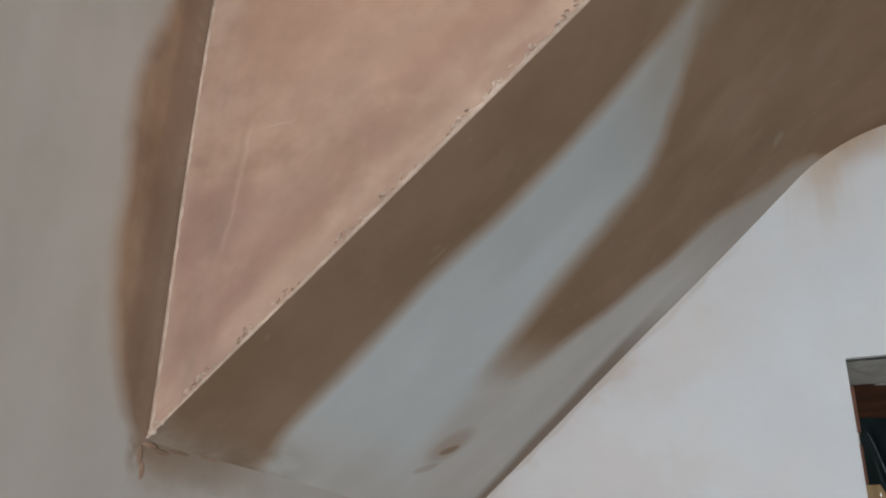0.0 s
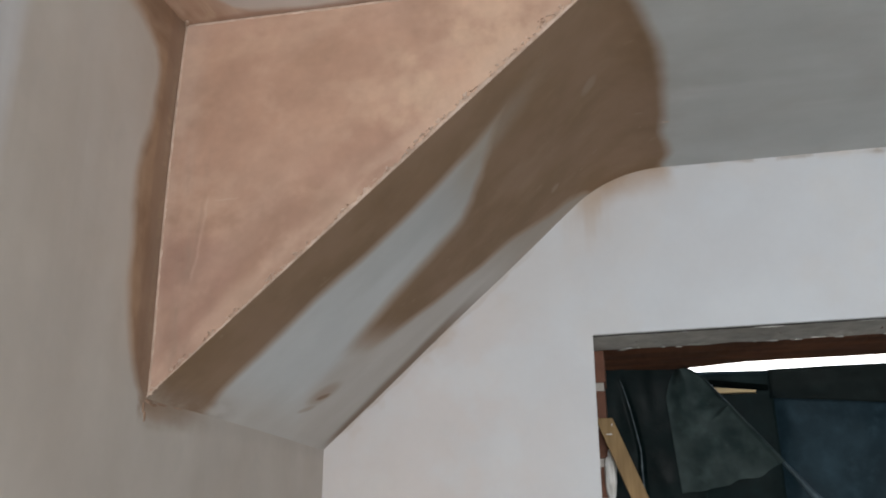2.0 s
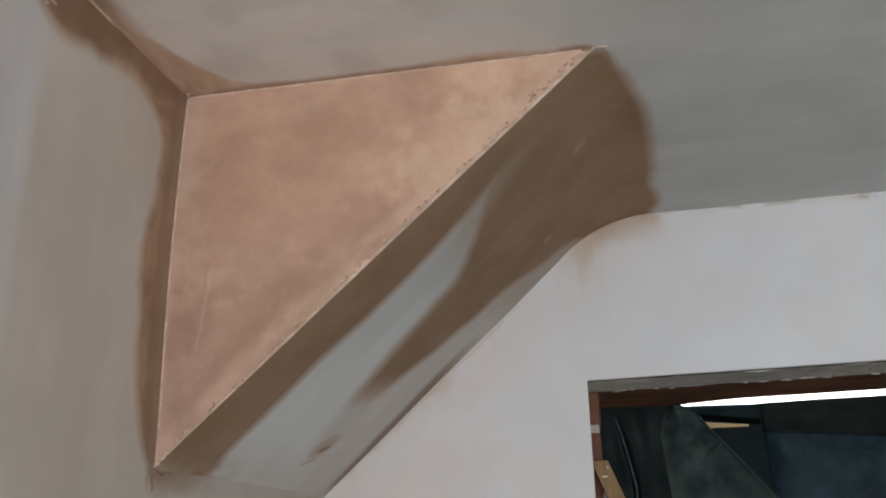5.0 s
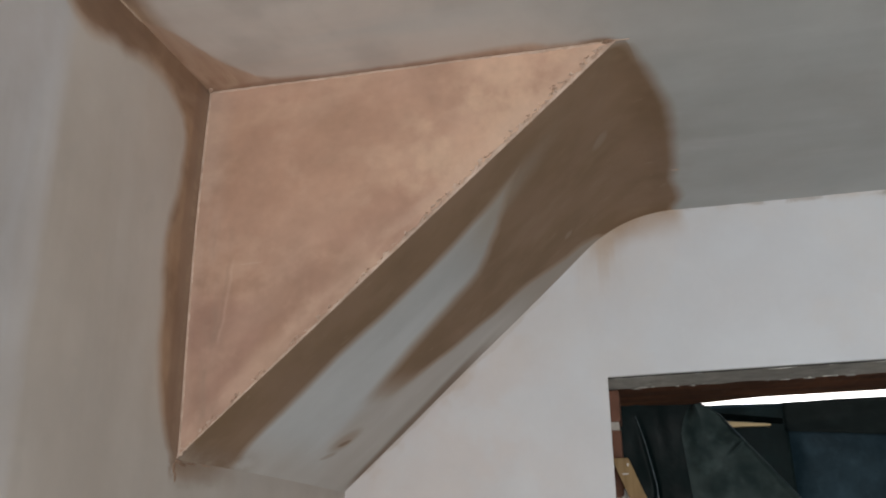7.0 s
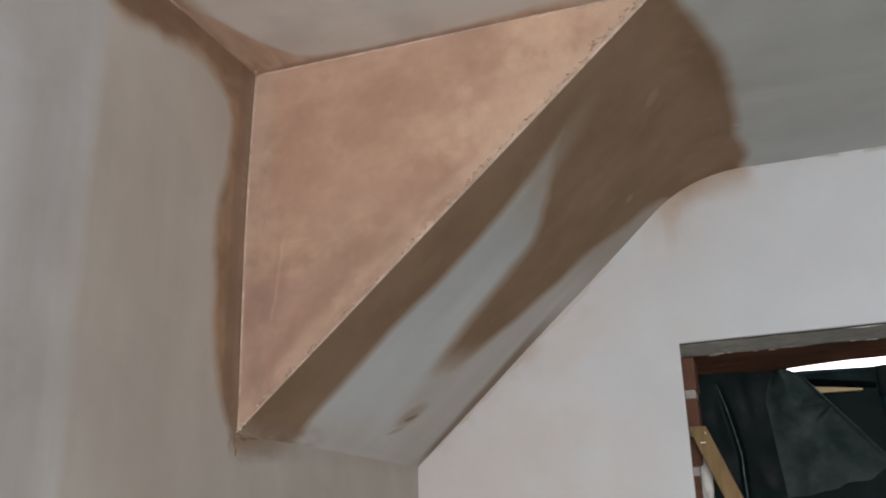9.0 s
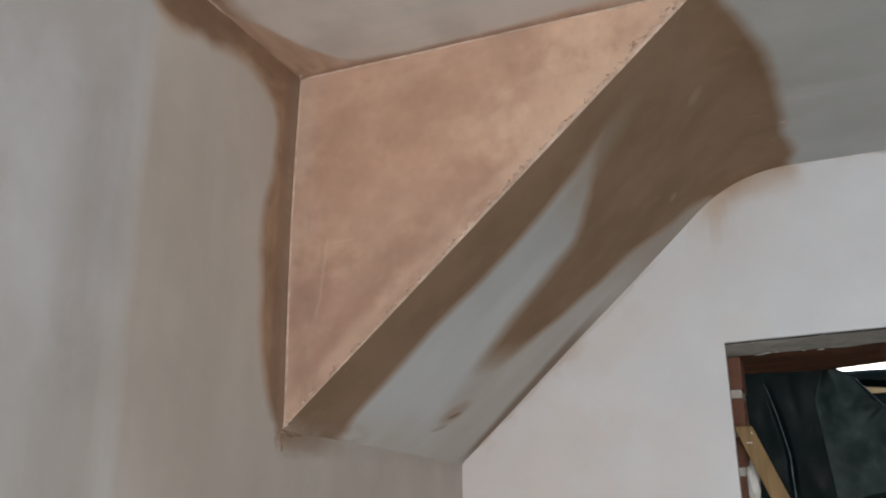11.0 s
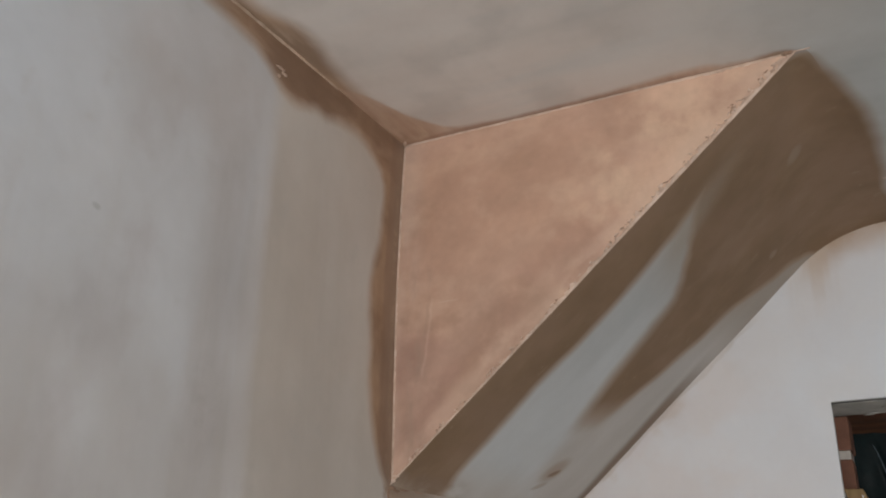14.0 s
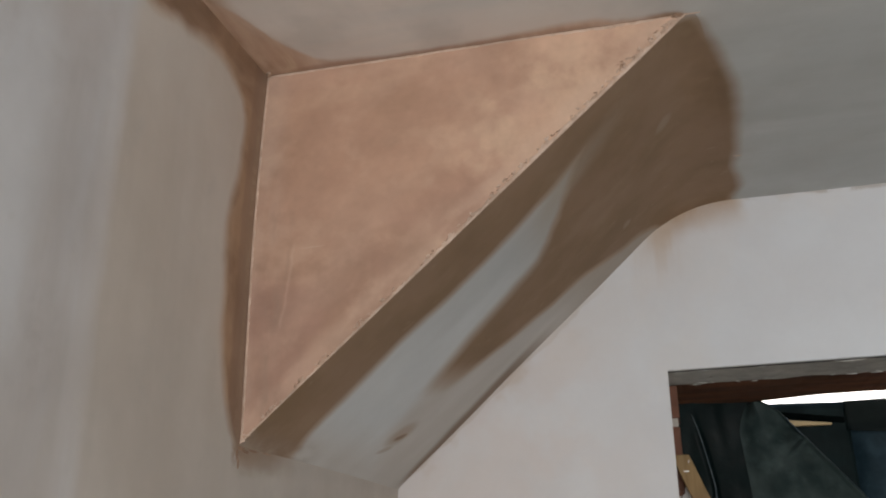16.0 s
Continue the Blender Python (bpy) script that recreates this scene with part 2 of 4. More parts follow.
def ceiling_plaster():
    m = Mat("grey_ceiling_plaster_with_damp_margin", 0.82)
    x, y, z = m.xyz(0.009, 9.0)
    tone = m.noise(2.2, 4.0, (0.5, 1.5, 1), seed=4.0).step(0.3, 0.7)
    col = m.mix(tone, (0.402, 0.412, 0.402), (0.475, 0.494, 0.491))
    # pinkish to the left, its colour also lightened for the window's light gradient
    pink = x.step(0.95, 0.25) * y.step(-0.60, -0.76)
    col = m.mix(pink * 0.9, col, m.mix(tone, (0.67, 0.605, 0.56), (0.725, 0.685, 0.655)))
    band = m.noise(3.0, 4.0, (0.25, 2.2, 1), seed=9.0).step(0.45, 0.7)
    col = m.mix(band * 0.35, col, (0.362, 0.366, 0.352))
    stroke = m.noise(5.0, 4.0, (0.3, 1.8, 1), seed=23.0).step(0.52, 0.72)
    col = m.mix(stroke * 0.5, col, (0.545, 0.56, 0.555))
    cloud = m.noise(6.5, 4.0, seed=27.0).step(0.48, 0.70)
    col = m.mix(cloud * 0.3, col, (0.39, 0.375, 0.355))
    # damp patch where the slope runs into the ceiling
    out = y.curve([(-0.76, 0.640), (-0.73, 0.676), (-0.667, 0.702), (-0.571, 0.729), (-0.463, 0.748), (-0.263, 0.757), (-0.176, 0.755),
                   (-0.093, 0.773), (-0.03, 0.760), (0.02, 0.752)])
    damp = (x - out).step(0.012, -0.020) * y.step(-0.760, -0.742) * x.step(0.60, 0.655)
    fringe = (damp * damp.inv() * 3.0).op("MINIMUM", 1.0)
    # damp margin above the upright triangle, and along the wall
    rim = x.curve([(0.0, -0.95), (0.035, -0.90), (0.055, -0.840), (0.095, -0.772), (0.17, -0.752), (0.26, -0.746), (0.33, -0.752), (0.40, -0.754), (0.47, -0.758), (0.535, -0.760), (0.56, -0.748), (0.68, -0.744)])
    margin = (y - rim).step(-0.010, 0.007) * x.step(0.67, 0.64)
    wall = y.curve([(-1.45, 0.010), (-1.23, 0.016), (-1.16, 0.024), (-1.12, 0.044), (-1.07, 0.048), (-1.02, 0.036), (-0.95, 0.028), (-0.90, 0.032), (-0.846, 0.052), (-0.764, 0.085)])
    seam = (x - wall).step(0.016, -0.022) * y.step(-1.55, -1.25)
    grain = m.noise(7.0, 3.0, seed=2.0).step(0.3, 0.7)
    combed = m.noise(30.0, 4.0, (1.2, 0.25, 1), seed=6.0).step(0.3, 0.7)
    warm = m.mix(combed, (0.34, 0.217, 0.135), (0.48, 0.33, 0.222))
    warm = m.mix((y + 1.06).op("ABSOLUTE").step(0.11, 0.02) * 0.6, warm, (0.25, 0.165, 0.11))
    trail = m.noise(34.0, 4.0, (1.3, 0.20, 1), seed=81.0).step(0.54, 0.68)
    warm = m.mix(trail * 0.55, warm, (0.54, 0.40, 0.29))
    rusty = m.noise(12.0, 4.0, (1.2, 0.5, 1), seed=83.0).step(0.50, 0.64)
    warm = m.mix(rusty * 0.65, warm, (0.21, 0.120, 0.070))
    col = m.mix(seam * 0.92, col, warm)
    rim_tone = m.mix(combed, (0.47, 0.315, 0.23), (0.56, 0.40, 0.305))
    rim_tone = m.mix(trail * x.step(0.16, 0.08) * 0.7, rim_tone, (0.62, 0.47, 0.35))
    rim_tone = m.mix(rusty * x.step(0.16, 0.08) * 0.6, rim_tone, (0.33, 0.205, 0.13))
    col = m.mix(margin * 0.80, col, rim_tone)
    crease = (y + 0.744).op("ABSOLUTE").step(0.014, 0.003) * x.step(0.665, 0.64) * m.noise(14.0, 3.0, seed=91.0).step(0.30, 0.55)
    col = m.mix(crease * 0.6, col, (0.33, 0.195, 0.145))
    col = m.mix(damp, col, m.mix(grain, BRONZE, (0.254, 0.163, 0.104)))
    col = m.mix(fringe * 0.35, col, (0.38, 0.27, 0.19))
    col = m.scaled(col, m.noise(80.0, 2.0, seed=51.0) * 0.03 + m.noise(9.0, 4.0, seed=53.0) * 0.18 + 0.89)
    return m.done(col, plaster_bump(m, (0.6, 1, 1)), 0.2, 0.006)


def soffit_plaster():
    m = Mat("sloping_soffit_plaster_drying_in_bands", 0.8)
    x, y, z = m.xyz(0.009, 8.0)
    tone = m.noise(3.0, 4.0, (0.6, 1.6, 0.6), seed=1.0).step(0.3, 0.7)
    col = m.mix(tone, (0.43, 0.442, 0.442), (0.51, 0.528, 0.537))
    # warm strip of older plaster by the far wall and towards the foot
    old_dim = y.step(-0.34, -0.22).hi(x.step(0.085, 0.005))
    col = m.mix(old_dim * 0.7, col, m.mix(tone, (0.42, 0.375, 0.335), (0.475, 0.44, 0.405)))
    first = x.curve([(-0.01, -0.57), (0.033, -0.588), (0.095, -0.594), (0.15, -0.597), (0.19, -0.599), (0.26, -0.592), (0.347, -0.600), (0.405, -0.612),
                     (0.45, -0.625), (0.52, -0.650), (0.57, -0.668), (0.70, -0.71)])
    band1 = (y - first).step(0.021, -0.017)
    inner = x.curve([(0.10, -0.33), (0.195, -0.352), (0.25, -0.376), (0.33, -0.395), (0.385, -0.418), (0.415, -0.470), (0.44, -0.53), (0.465, -0.60), (0.50, -0.68), (0.62, -0.74)])
    outer = x.curve([(0.10, -0.26), (0.203, -0.243), (0.275, -0.205), (0.36, -0.170), (0.445, -0.150), (0.51, -0.095), (0.56, -0.067), (0.60, -0.01), (0.65, 0.08)])
    tip = (x + (y + 0.30) * -0.30)
    band2 = (y - inner).step(-0.040, 0.030) * (y - outer).step(0.018, -0.026) * tip.step(0.15, 0.225)
    faint = (y - inner).step(-0.03, 0.03) * (y - outer).step(0.05, -0.04) * x.step(0.03, 0.09) * 0.33
    grain = m.noise(7.0, 3.0, seed=2.0).step(0.3, 0.7)
    # the patch runs on to where the slope meets the ceiling
    out = y.curve([(-0.76, 0.640), (-0.73, 0.676), (-0.667, 0.702), (-0.571, 0.729), (-0.463, 0.748), (-0.263, 0.757), (-0.176, 0.755),
                   (-0.093, 0.773), (-0.03, 0.760), (0.02, 0.752)])
    stop = (x - out).step(0.012, -0.020)
    wet = m.mix(grain, BRONZE, (0.254, 0.163, 0.104))
    col = m.mix(faint, col, (0.34, 0.255, 0.185))
    ragged = (x + m.noise(26.0, 4.0, seed=71.0) * 0.030).step(0.008, 0.040) * 0.55 + 0.45
    damp = band1.hi(band2) * stop * ragged
    col = m.mix(x.step(0.33, 0.47) * 0.62, col, (0.315, 0.255, 0.200))
    col = m.mix(damp, col, wet)
    fringe = (damp * damp.inv() * 3.2).op("MINIMUM", 1.0)
    col = m.mix(fringe * 0.38, col, (0.38, 0.255, 0.165))
    mid = x.curve([(0.38, -0.520), (0.43, -0.575), (0.485, -0.610), (0.53, -0.636), (0.60, -0.672)])
    wisp = (y - mid).op("ABSOLUTE").step(0.062, 0.0) * (x + m.noise(9.0, 3.0, seed=73.0) * 0.08).step(0.63, 0.46) * x.step(0.38, 0.44)
    col = m.mix(wisp * 0.62, col, (0.36, 0.315, 0.265))
    mottle = m.noise(11.0, 5.0, (1, 1.3, 1), seed=75.0).step(0.50, 0.70) * damp
    col = m.mix(mottle * 0.30, col, (0.295, 0.205, 0.135))
    flecks = m.noise(42.0, 3.0, (0.6, 1, 0.6), seed=77.0).step(0.66, 0.76) * damp
    col = m.mix(flecks * 0.35, col, (0.34, 0.255, 0.180))
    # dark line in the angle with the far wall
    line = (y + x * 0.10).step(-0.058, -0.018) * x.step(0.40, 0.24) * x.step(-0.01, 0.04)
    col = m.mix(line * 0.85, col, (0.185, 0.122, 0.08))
    # the knot-like stain and its tail
    def blob(cx, cy, rx, ry, turn, soft):
        c, s = math.cos(turn), math.sin(turn)
        p = ((x - cx) * c + (y - cy) * s) * (1.0 / rx)
        q = ((y - cy) * c - (x - cx) * s) * (1.0 / ry)
        return (p * p + q * q).step(1.0, soft)
    col = m.mix(blob(0.084, -0.262, 0.030, 0.050, -0.33, 0.0) * 0.6, col, (0.30, 0.205, 0.135))
    col = m.mix(blob(0.080, -0.254, 0.008, 0.024, -0.33, 0.2) * 0.75, col, (0.20, 0.12, 0.07))
    col = m.mix(blob(0.052, -0.268, 0.008, 0.030, -0.33, 0.1) * 0.5, col, (0.30, 0.215, 0.15))
    scuff = blob(0.62, -0.475, 0.016, 0.030, 0.25, 0.0)
    col = m.mix(scuff * 0.4, col, (0.36, 0.29, 0.23))
    scuff2 = blob(0.535, -0.200, 0.010, 0.020, 0.25, 0.0)
    col = m.mix(scuff2 * 0.4, col, (0.36, 0.29, 0.23))
    foot = x.step(0.042, 0.004) * y.step(-0.46, -0.62)
    col = m.mix(foot * m.noise(26.0, 4.0, (0.7, 0.35, 0.7), seed=79.0).step(0.32, 0.58), col, (0.225, 0.150, 0.100))
    col = m.scaled(col, m.noise(80.0, 2.0, seed=51.0) * 0.03 + m.noise(9.0, 4.0, seed=53.0) * 0.18 + 0.89)
    return m.done(col, plaster_bump(m), 0.22, 0.006)


def north_plaster():
    m = Mat("pale_pinkish_white_wall_plaster", 0.8)
    x, y, z = m.xyz(0.014, 13.0)
    tone = m.noise(2.4, 4.0, seed=6.0).step(0.3, 0.7)
    col = m.mix(tone, (0.625, 0.632, 0.66), (0.66, 0.688, 0.728))
    pink = x.step(0.75, 0.05)
    col = m.mix(pink * 0.6, col, m.mix(tone, (0.665, 0.61, 0.595), (0.695, 0.655, 0.645)))
    # brown bloom hugging the cove, and faint runs below it
    cove = x.curve([(0.48, 2.245), (0.561, 2.321), (0.606, 2.3556), (0.6555, 2.380), (0.708, 2.395), (0.765, 2.400), (0.84, 2.402)])
    below = cove - z
    drip = m.noise(15.0, 4.0, (1.0, 1, 0.6), seed=8.0).step(0.25, 0.75)
    bloom = below.step(0.075, 0.0) * x.step(0.54, 0.62) * x.step(0.795, 0.755)
    col = m.mix(bloom * (drip * 0.3 + 0.7), col, (0.41, 0.270, 0.165))
    runs = below.step(0.16, 0.0) * (x - 0.595).op("ABSOLUTE").step(0.075, 0.008) * (m.noise(30.0, 3.0, (1, 1, 0.12), seed=99.0).step(0.38, 0.62) * 0.7 + 0.3)
    col = m.mix(runs * 0.9, col, (0.50, 0.385, 0.29))
    top = (z + x * -0.004).step(2.372, 2.402) * m.noise(9.0, 3.0, seed=15.0).step(0.42, 0.66) * x.step(0.75, 0.95)
    col = m.mix(top * 0.6, col, (0.52, 0.42, 0.33))
    # tan stain close under the foot of the slope
    line = z + x * -0.905
    tan = line.step(1.70, 1.80) * m.noise(12.0, 3.0, seed=19.0).step(0.5, 0.72) * x.step(0.52, 0.3)
    col = m.mix(tan * 0.65, col, (0.56, 0.475, 0.40))
    edge = line.step(1.794, 1.802) * x.step(0.50, 0.40)
    col = m.mix(edge * 0.4, col, (0.42, 0.33, 0.26))
    blush = m.noise(5.5, 4.0, seed=41.0).step(0.44, 0.64) * x.step(0.62, 0.30)
    col = m.mix(blush * 0.40, col, (0.66, 0.575, 0.545))
    haze = m.noise(4.2, 5.0, seed=87.0).step(0.46, 0.66)
    col = m.mix(haze * 0.30, col, (0.66, 0.615, 0.59))
    lip = z.step(2.391, 2.400) * m.noise(18.0, 4.0, seed=89.0).step(0.48, 0.60) * x.step(0.70, 0.80)
    col = m.mix(lip * 0.55, col, (0.33, 0.27, 0.22))
    speck = m.noise(70.0, 1.0, seed=31.0).step(0.83, 0.86)
    col = m.mix(speck * 0.5, col, (0.35, 0.32, 0.30))
    col = m.scaled(col, m.noise(80.0, 2.0, seed=51.0) * 0.03 + m.noise(9.0, 4.0, seed=53.0) * 0.12 + 0.93)
    return m.done(col, plaster_bump(m), 0.16, 0.005)


def pink_plaster():
    m = Mat("fresh_pink_plaster", 0.74)
    x, y, z = m.xyz(0.012, 16.0)
    along, across = x * 0.746 + z * 0.666, z * 0.746 - x * 0.666
    above = z + x * -0.893                      # 1.811 on the sloping edge, 2.4 in the upper corner
    big = m.noise(4.2, 4.0, seed=2.0).step(0.34, 0.66)
    col = m.mix(big, (0.415, 0.243, 0.178), (0.485, 0.294, 0.216))
    # lighter and tan above, darker and mauve-pink below, pinker again close under the ceiling
    col = m.mix((z + big * 0.05).step(2.06, 2.26) * 0.55, col, (0.515, 0.316, 0.219))
    col = m.mix((z + big * 0.10).step(2.22, 2.00) * 0.85, col, (0.345, 0.206, 0.158))
    col = m.mix(z.step(2.325, 2.39) * 0.55, col, (0.575, 0.368, 0.278))
    umber = m.noise(5.5, 4.0, (1, 1, 1.4), seed=67.0).step(0.47, 0.66)
    col = m.mix(umber * 0.55, col, (0.385, 0.237, 0.163))
    puff = m.noise(12.0, 5.0, (1, 1, 1.2), seed=71.0).step(0.50, 0.66)
    col = m.mix(puff * 0.34, col, (0.60, 0.400, 0.296))
    # strokes of the trowel, up the slope and level under the ceiling
    up = m.strokes(along * 0.35, across * 1.3, 9.0, seed=4.0).step(0.44, 0.66)
    col = m.mix(up * 0.36, col, (0.545, 0.362, 0.272))
    level = m.strokes(x * 0.4, z * 1.8, 7.0, seed=9.0).step(0.48, 0.68) * z.step(2.14, 2.26)
    col = m.mix(level * 0.42, col, (0.62, 0.415, 0.300))
    # creamy dry patches towards the upper part of the sloping edge
    cream = m.noise(8.0, 5.0, (1.2, 1, 1.0), seed=59.0).step(0.42, 0.62)
    col = m.mix(cream * above.step(2.08, 1.92) * x.step(0.20, 0.40) * 0.70, col, (0.69, 0.478, 0.345))
    edge = above.step(1.872, 1.835) * m.strokes(along * 0.4, across, 14.0, seed=5.0).step(0.34, 0.56)
    col = m.mix(edge * 0.45, col, (0.64, 0.450, 0.343))
    band = (above - 1.925 - big * 0.02).op("ABSOLUTE").step(0.040, 0.0) * x.step(0.30, 0.18)
    col = m.mix(band * 0.22, col, (0.53, 0.350, 0.270))
    # margin by the wall: pale dry strip, grey smudges, a long scrape
    rim = x.step(0.060, 0.012) * m.noise(14.0, 4.0, (1, 1, 0.2), seed=3.0).step(0.34, 0.58)
    col = m.mix(rim * 0.40, col, (0.575, 0.425, 0.345))
    smudge = x.step(0.072, 0.048) * x.step(0.012, 0.030) * m.noise(20.0, 4.0, (1, 1, 0.28), seed=44.0).step(0.46, 0.60) * z.step(2.24, 2.10)
    col = m.mix(smudge * 0.45, col, (0.315, 0.222, 0.170))
    line = x + (z - 2.05) * -0.13
    scrape = (line - 0.058).op("ABSOLUTE").step(0.0042, 0.0) * z.step(1.965, 1.985) * z.step(2.115, 2.09)
    col = m.mix(scrape * 0.20, col, (0.635, 0.475, 0.385))
    groove = (line - 0.051).op("ABSOLUTE").step(0.005, 0.0) * z.step(1.96, 1.99) * z.step(2.12, 2.08)
    col = m.mix(groove * 0.28, col, (0.33, 0.222, 0.168))
    nick = ((x - 0.093) * (x - 0.093) * 0.14 + (z - 2.098) * (z - 2.098) * 30.0).step(0.00007, 0.0)
    col = m.mix(nick * 0.20, col, (0.68, 0.52, 0.42))
    col = m.scaled(col, m.noise(70.0, 4.0, seed=51.0) * 0.14 + m.noise(17.0, 5.0, seed=53.0) * 0.42 + 0.72)
    return m.done(col, m.noise(7.0, 4.0, seed=1.0) + m.strokes(along * 0.5, across, 40.0, seed=7.0) * 0.22 + scrape * 0.04 + groove * -0.05, 0.40, 0.007)


def simple(name, a, b, scale, rough, stretch=(1, 1, 1), bump=0.2, dist=0.003, metal=0.0, spec=0.4):
    m = Mat(name, rough, metal, spec)
    f = m.noise(scale, 5.0, stretch).step(0.3, 0.7)
    big = m.noise(scale * 0.22, 3.0, seed=5.0).step(0.3, 0.7)
    col = m.scaled(m.mix(f, a, b), big * 0.3 + 0.8)
    return m.done(col, m.noise(scale * 2.0, 4.0, stretch, seed=2.0), bump, dist)


def polythene(name, a, b, rough=0.32, spec=0.12):
    m = Mat(name, rough, 0.0, spec)
    f = m.noise(9.0, 4.0).step(0.35, 0.7)
    dust = m.noise(22.0, 4.0, seed=4.0).step(0.45, 0.8)
    col = m.mix(dust * 0.4, m.mix(f, a, b), tuple(1.9 * c for c in b))
    return m.done(col, m.noise(14.0, 4.0) + m.noise(55.0, 3.0) * 0.2, 0.3, 0.010, f.step(0, 1, rough, rough + 0.2))


def brick_material():
    m = Mat("red_brick", 0.85)
    info = m.g.nodes.new("ShaderNodeObjectInfo")
    r = Val(m.g, info.outputs["Random"])
    f = m.noise(40.0, 4.0).step(0.3, 0.7)
    col = m.mix(f, (0.095, 0.041, 0.025), (0.155, 0.070, 0.045))
    col = m.mix(r * 0.5, col, (0.19, 0.085, 0.055))
    return m.done(col, m.noise(90.0, 4.0), 0.5, 0.003)


WEST, CEIL, SLOPE, NORTH, PINK = west_plaster(), ceiling_plaster(), soffit_plaster(), north_plaster(), pink_plaster()
PINK_EDGE = simple("pale_dry_pink_plaster", (0.50, 0.355, 0.270), (0.66, 0.505, 0.410), 46.0, 0.8, bump=0.35)
PLAIN = simple("bare_grey_wall_plaster", (0.50, 0.47, 0.44), (0.58, 0.56, 0.54), 6.0, 0.85)
SCREED = simple("pale_floor_screed", (0.58, 0.55, 0.51), (0.68, 0.65, 0.61), 9.0, 0.85)
EARTH = simple("bare_yard_earth", (0.17, 0.14, 0.11), (0.24, 0.20, 0.16), 5.0, 0.95, bump=0.6, dist=0.02)
CONCRETE = simple("grey_lintel_concrete", (0.36, 0.355, 0.33), (0.48, 0.47, 0.445), 24.0, 0.85, bump=0.45)
RED_OXIDE = simple("rust_red_lintel_timber", (0.078, 0.033, 0.016), (0.165, 0.067, 0.031), 20.0, 0.7, (0.25, 1, 1), 0.4)
MORTAR = simple("pale_mortar", (0.42, 0.38, 0.34), (0.55, 0.51, 0.47), 60.0, 0.9, bump=0.6)
LIME = simple("white_plaster_daub", (0.60, 0.58, 0.55), (0.74, 0.73, 0.71), 40.0, 0.85, bump=0.6)
PINE = simple("sawn_pine", (0.21, 0.125, 0.044), (0.30, 0.19, 0.078), 26.0, 0.6, (3, 3, 0.25), 0.25)
PALE_PINE = simple("pale_pine_offcut", (0.45, 0.32, 0.15), (0.58, 0.44, 0.24), 26.0, 0.6, (0.25, 3, 3), 0.25)
DARK_BAR = simple("black_stained_batten", (0.0008, 0.002, 0.002), (0.003, 0.005, 0.005), 30.0, 0.9, spec=0.03)
BLACK_SHEET = polythene("black_polythene", (0.0012, 0.0048, 0.0052), (0.0040, 0.0108, 0.0114), 0.42, 0.10)
GREY_SHEET = polythene("dusty_grey_polythene", (0.022, 0.036, 0.036), (0.049, 0.067, 0.066), 0.5, 0.09)
BLUE_SHEET = polythene("blue_black_polythene", (0.010, 0.024, 0.033), (0.026, 0.049, 0.064), 0.5, 0.10)
STAPLE = simple("galvanised_wire", (0.6, 0.6, 0.6), (0.75, 0.75, 0.75), 60.0, 0.35, metal=0.9)
UPVC = simple("white_window_frame", (0.74, 0.74, 0.73), (0.80, 0.80, 0.80), 10.0, 0.4)


# ---- mesh helpers ----
def ob_from(name, bm, material, smooth=False):
    me = bpy.data.meshes.new(name)
    bmesh.ops.recalc_face_normals(bm, faces=bm.faces[:])
    bm.to_mesh(me)
    bm.free()
    me.materials.append(material)
    if smooth:
        for p in me.polygons:
            p.use_smooth = True
    return new(name, me)


def part(name, bm, material, parent, label="", smooth=False):
    """One mesh object under a thing or a part."""
    ob = ob_from(name, bm, material, smooth)
    ob.parent = parent
    if label:
        tagged(ob, label)
    return ob


def add_box(bm, lo, hi, bevel=0.0):
    g = bmesh.ops.create_cube(bm, size=1.0)
    c = [(a + b) / 2 for a, b in zip(lo, hi)]
    d = [b - a for a, b in zip(lo, hi)]
    bmesh.ops.transform(bm, matrix=Matrix.Translation(c) @ Matrix.Diagonal((*d, 1)), verts=g["verts"])
    if bevel:
        edges = list({e for v in g["verts"] for e in v.link_edges})
        bmesh.ops.bevel(bm, geom=edges, offset=bevel, segments=2, affect="EDGES", profile=0.6)
    return bm


def box(lo, hi, bevel=0.0):
    return add_box(bmesh.new(), lo, hi, bevel)


def grid(fn, nu, nv, thick=0.0):
    """A sheet of (nu x nv) faces, fn(u, v) -> place for u, v in 0..1; thick adds a back."""
    bm = bmesh.new()
    vs = [[bm.verts.new(fn(i / nu, j / nv)) for j in range(nv + 1)] for i in range(nu + 1)]
    for i in range(nu):
        for j in range(nv):
            bm.faces.new((vs[i][j], vs[i + 1][j], vs[i + 1][j + 1], vs[i][j + 1]))
    if thick:
        bmesh.ops.recalc_face_normals(bm, faces=bm.faces[:])
        bmesh.ops.solidify(bm, geom=bm.faces[:], thickness=thick)
    return bm


def wavy(x, y, z, size, amount):
    return amount * noise.noise(Vector((x, y, z)) / size)


# ---- setting ----
OPEN_X, OPEN_R, HEAD = 0.587, 1.52, 2.03     # the doorway in the north wall
DEEP = 0.345                                 # wall thickness there
FRONT, FOOT, REACH = -0.742, 1.811, 0.660    # the boxed slope: its upright face, the height of its foot, its reach along the ceiling


def ceiling_lift(x, y):
    """The ceiling is a little uneven away from the boxed slope."""
    away = min(1.0, max(0.0, (x - 0.85) / 0.3)) if y > -0.9 else min(1.0, (-0.9 - y) / 0.3)
    return away * (0.004 + wavy(x, y, 0, 0.4, 0.0018))


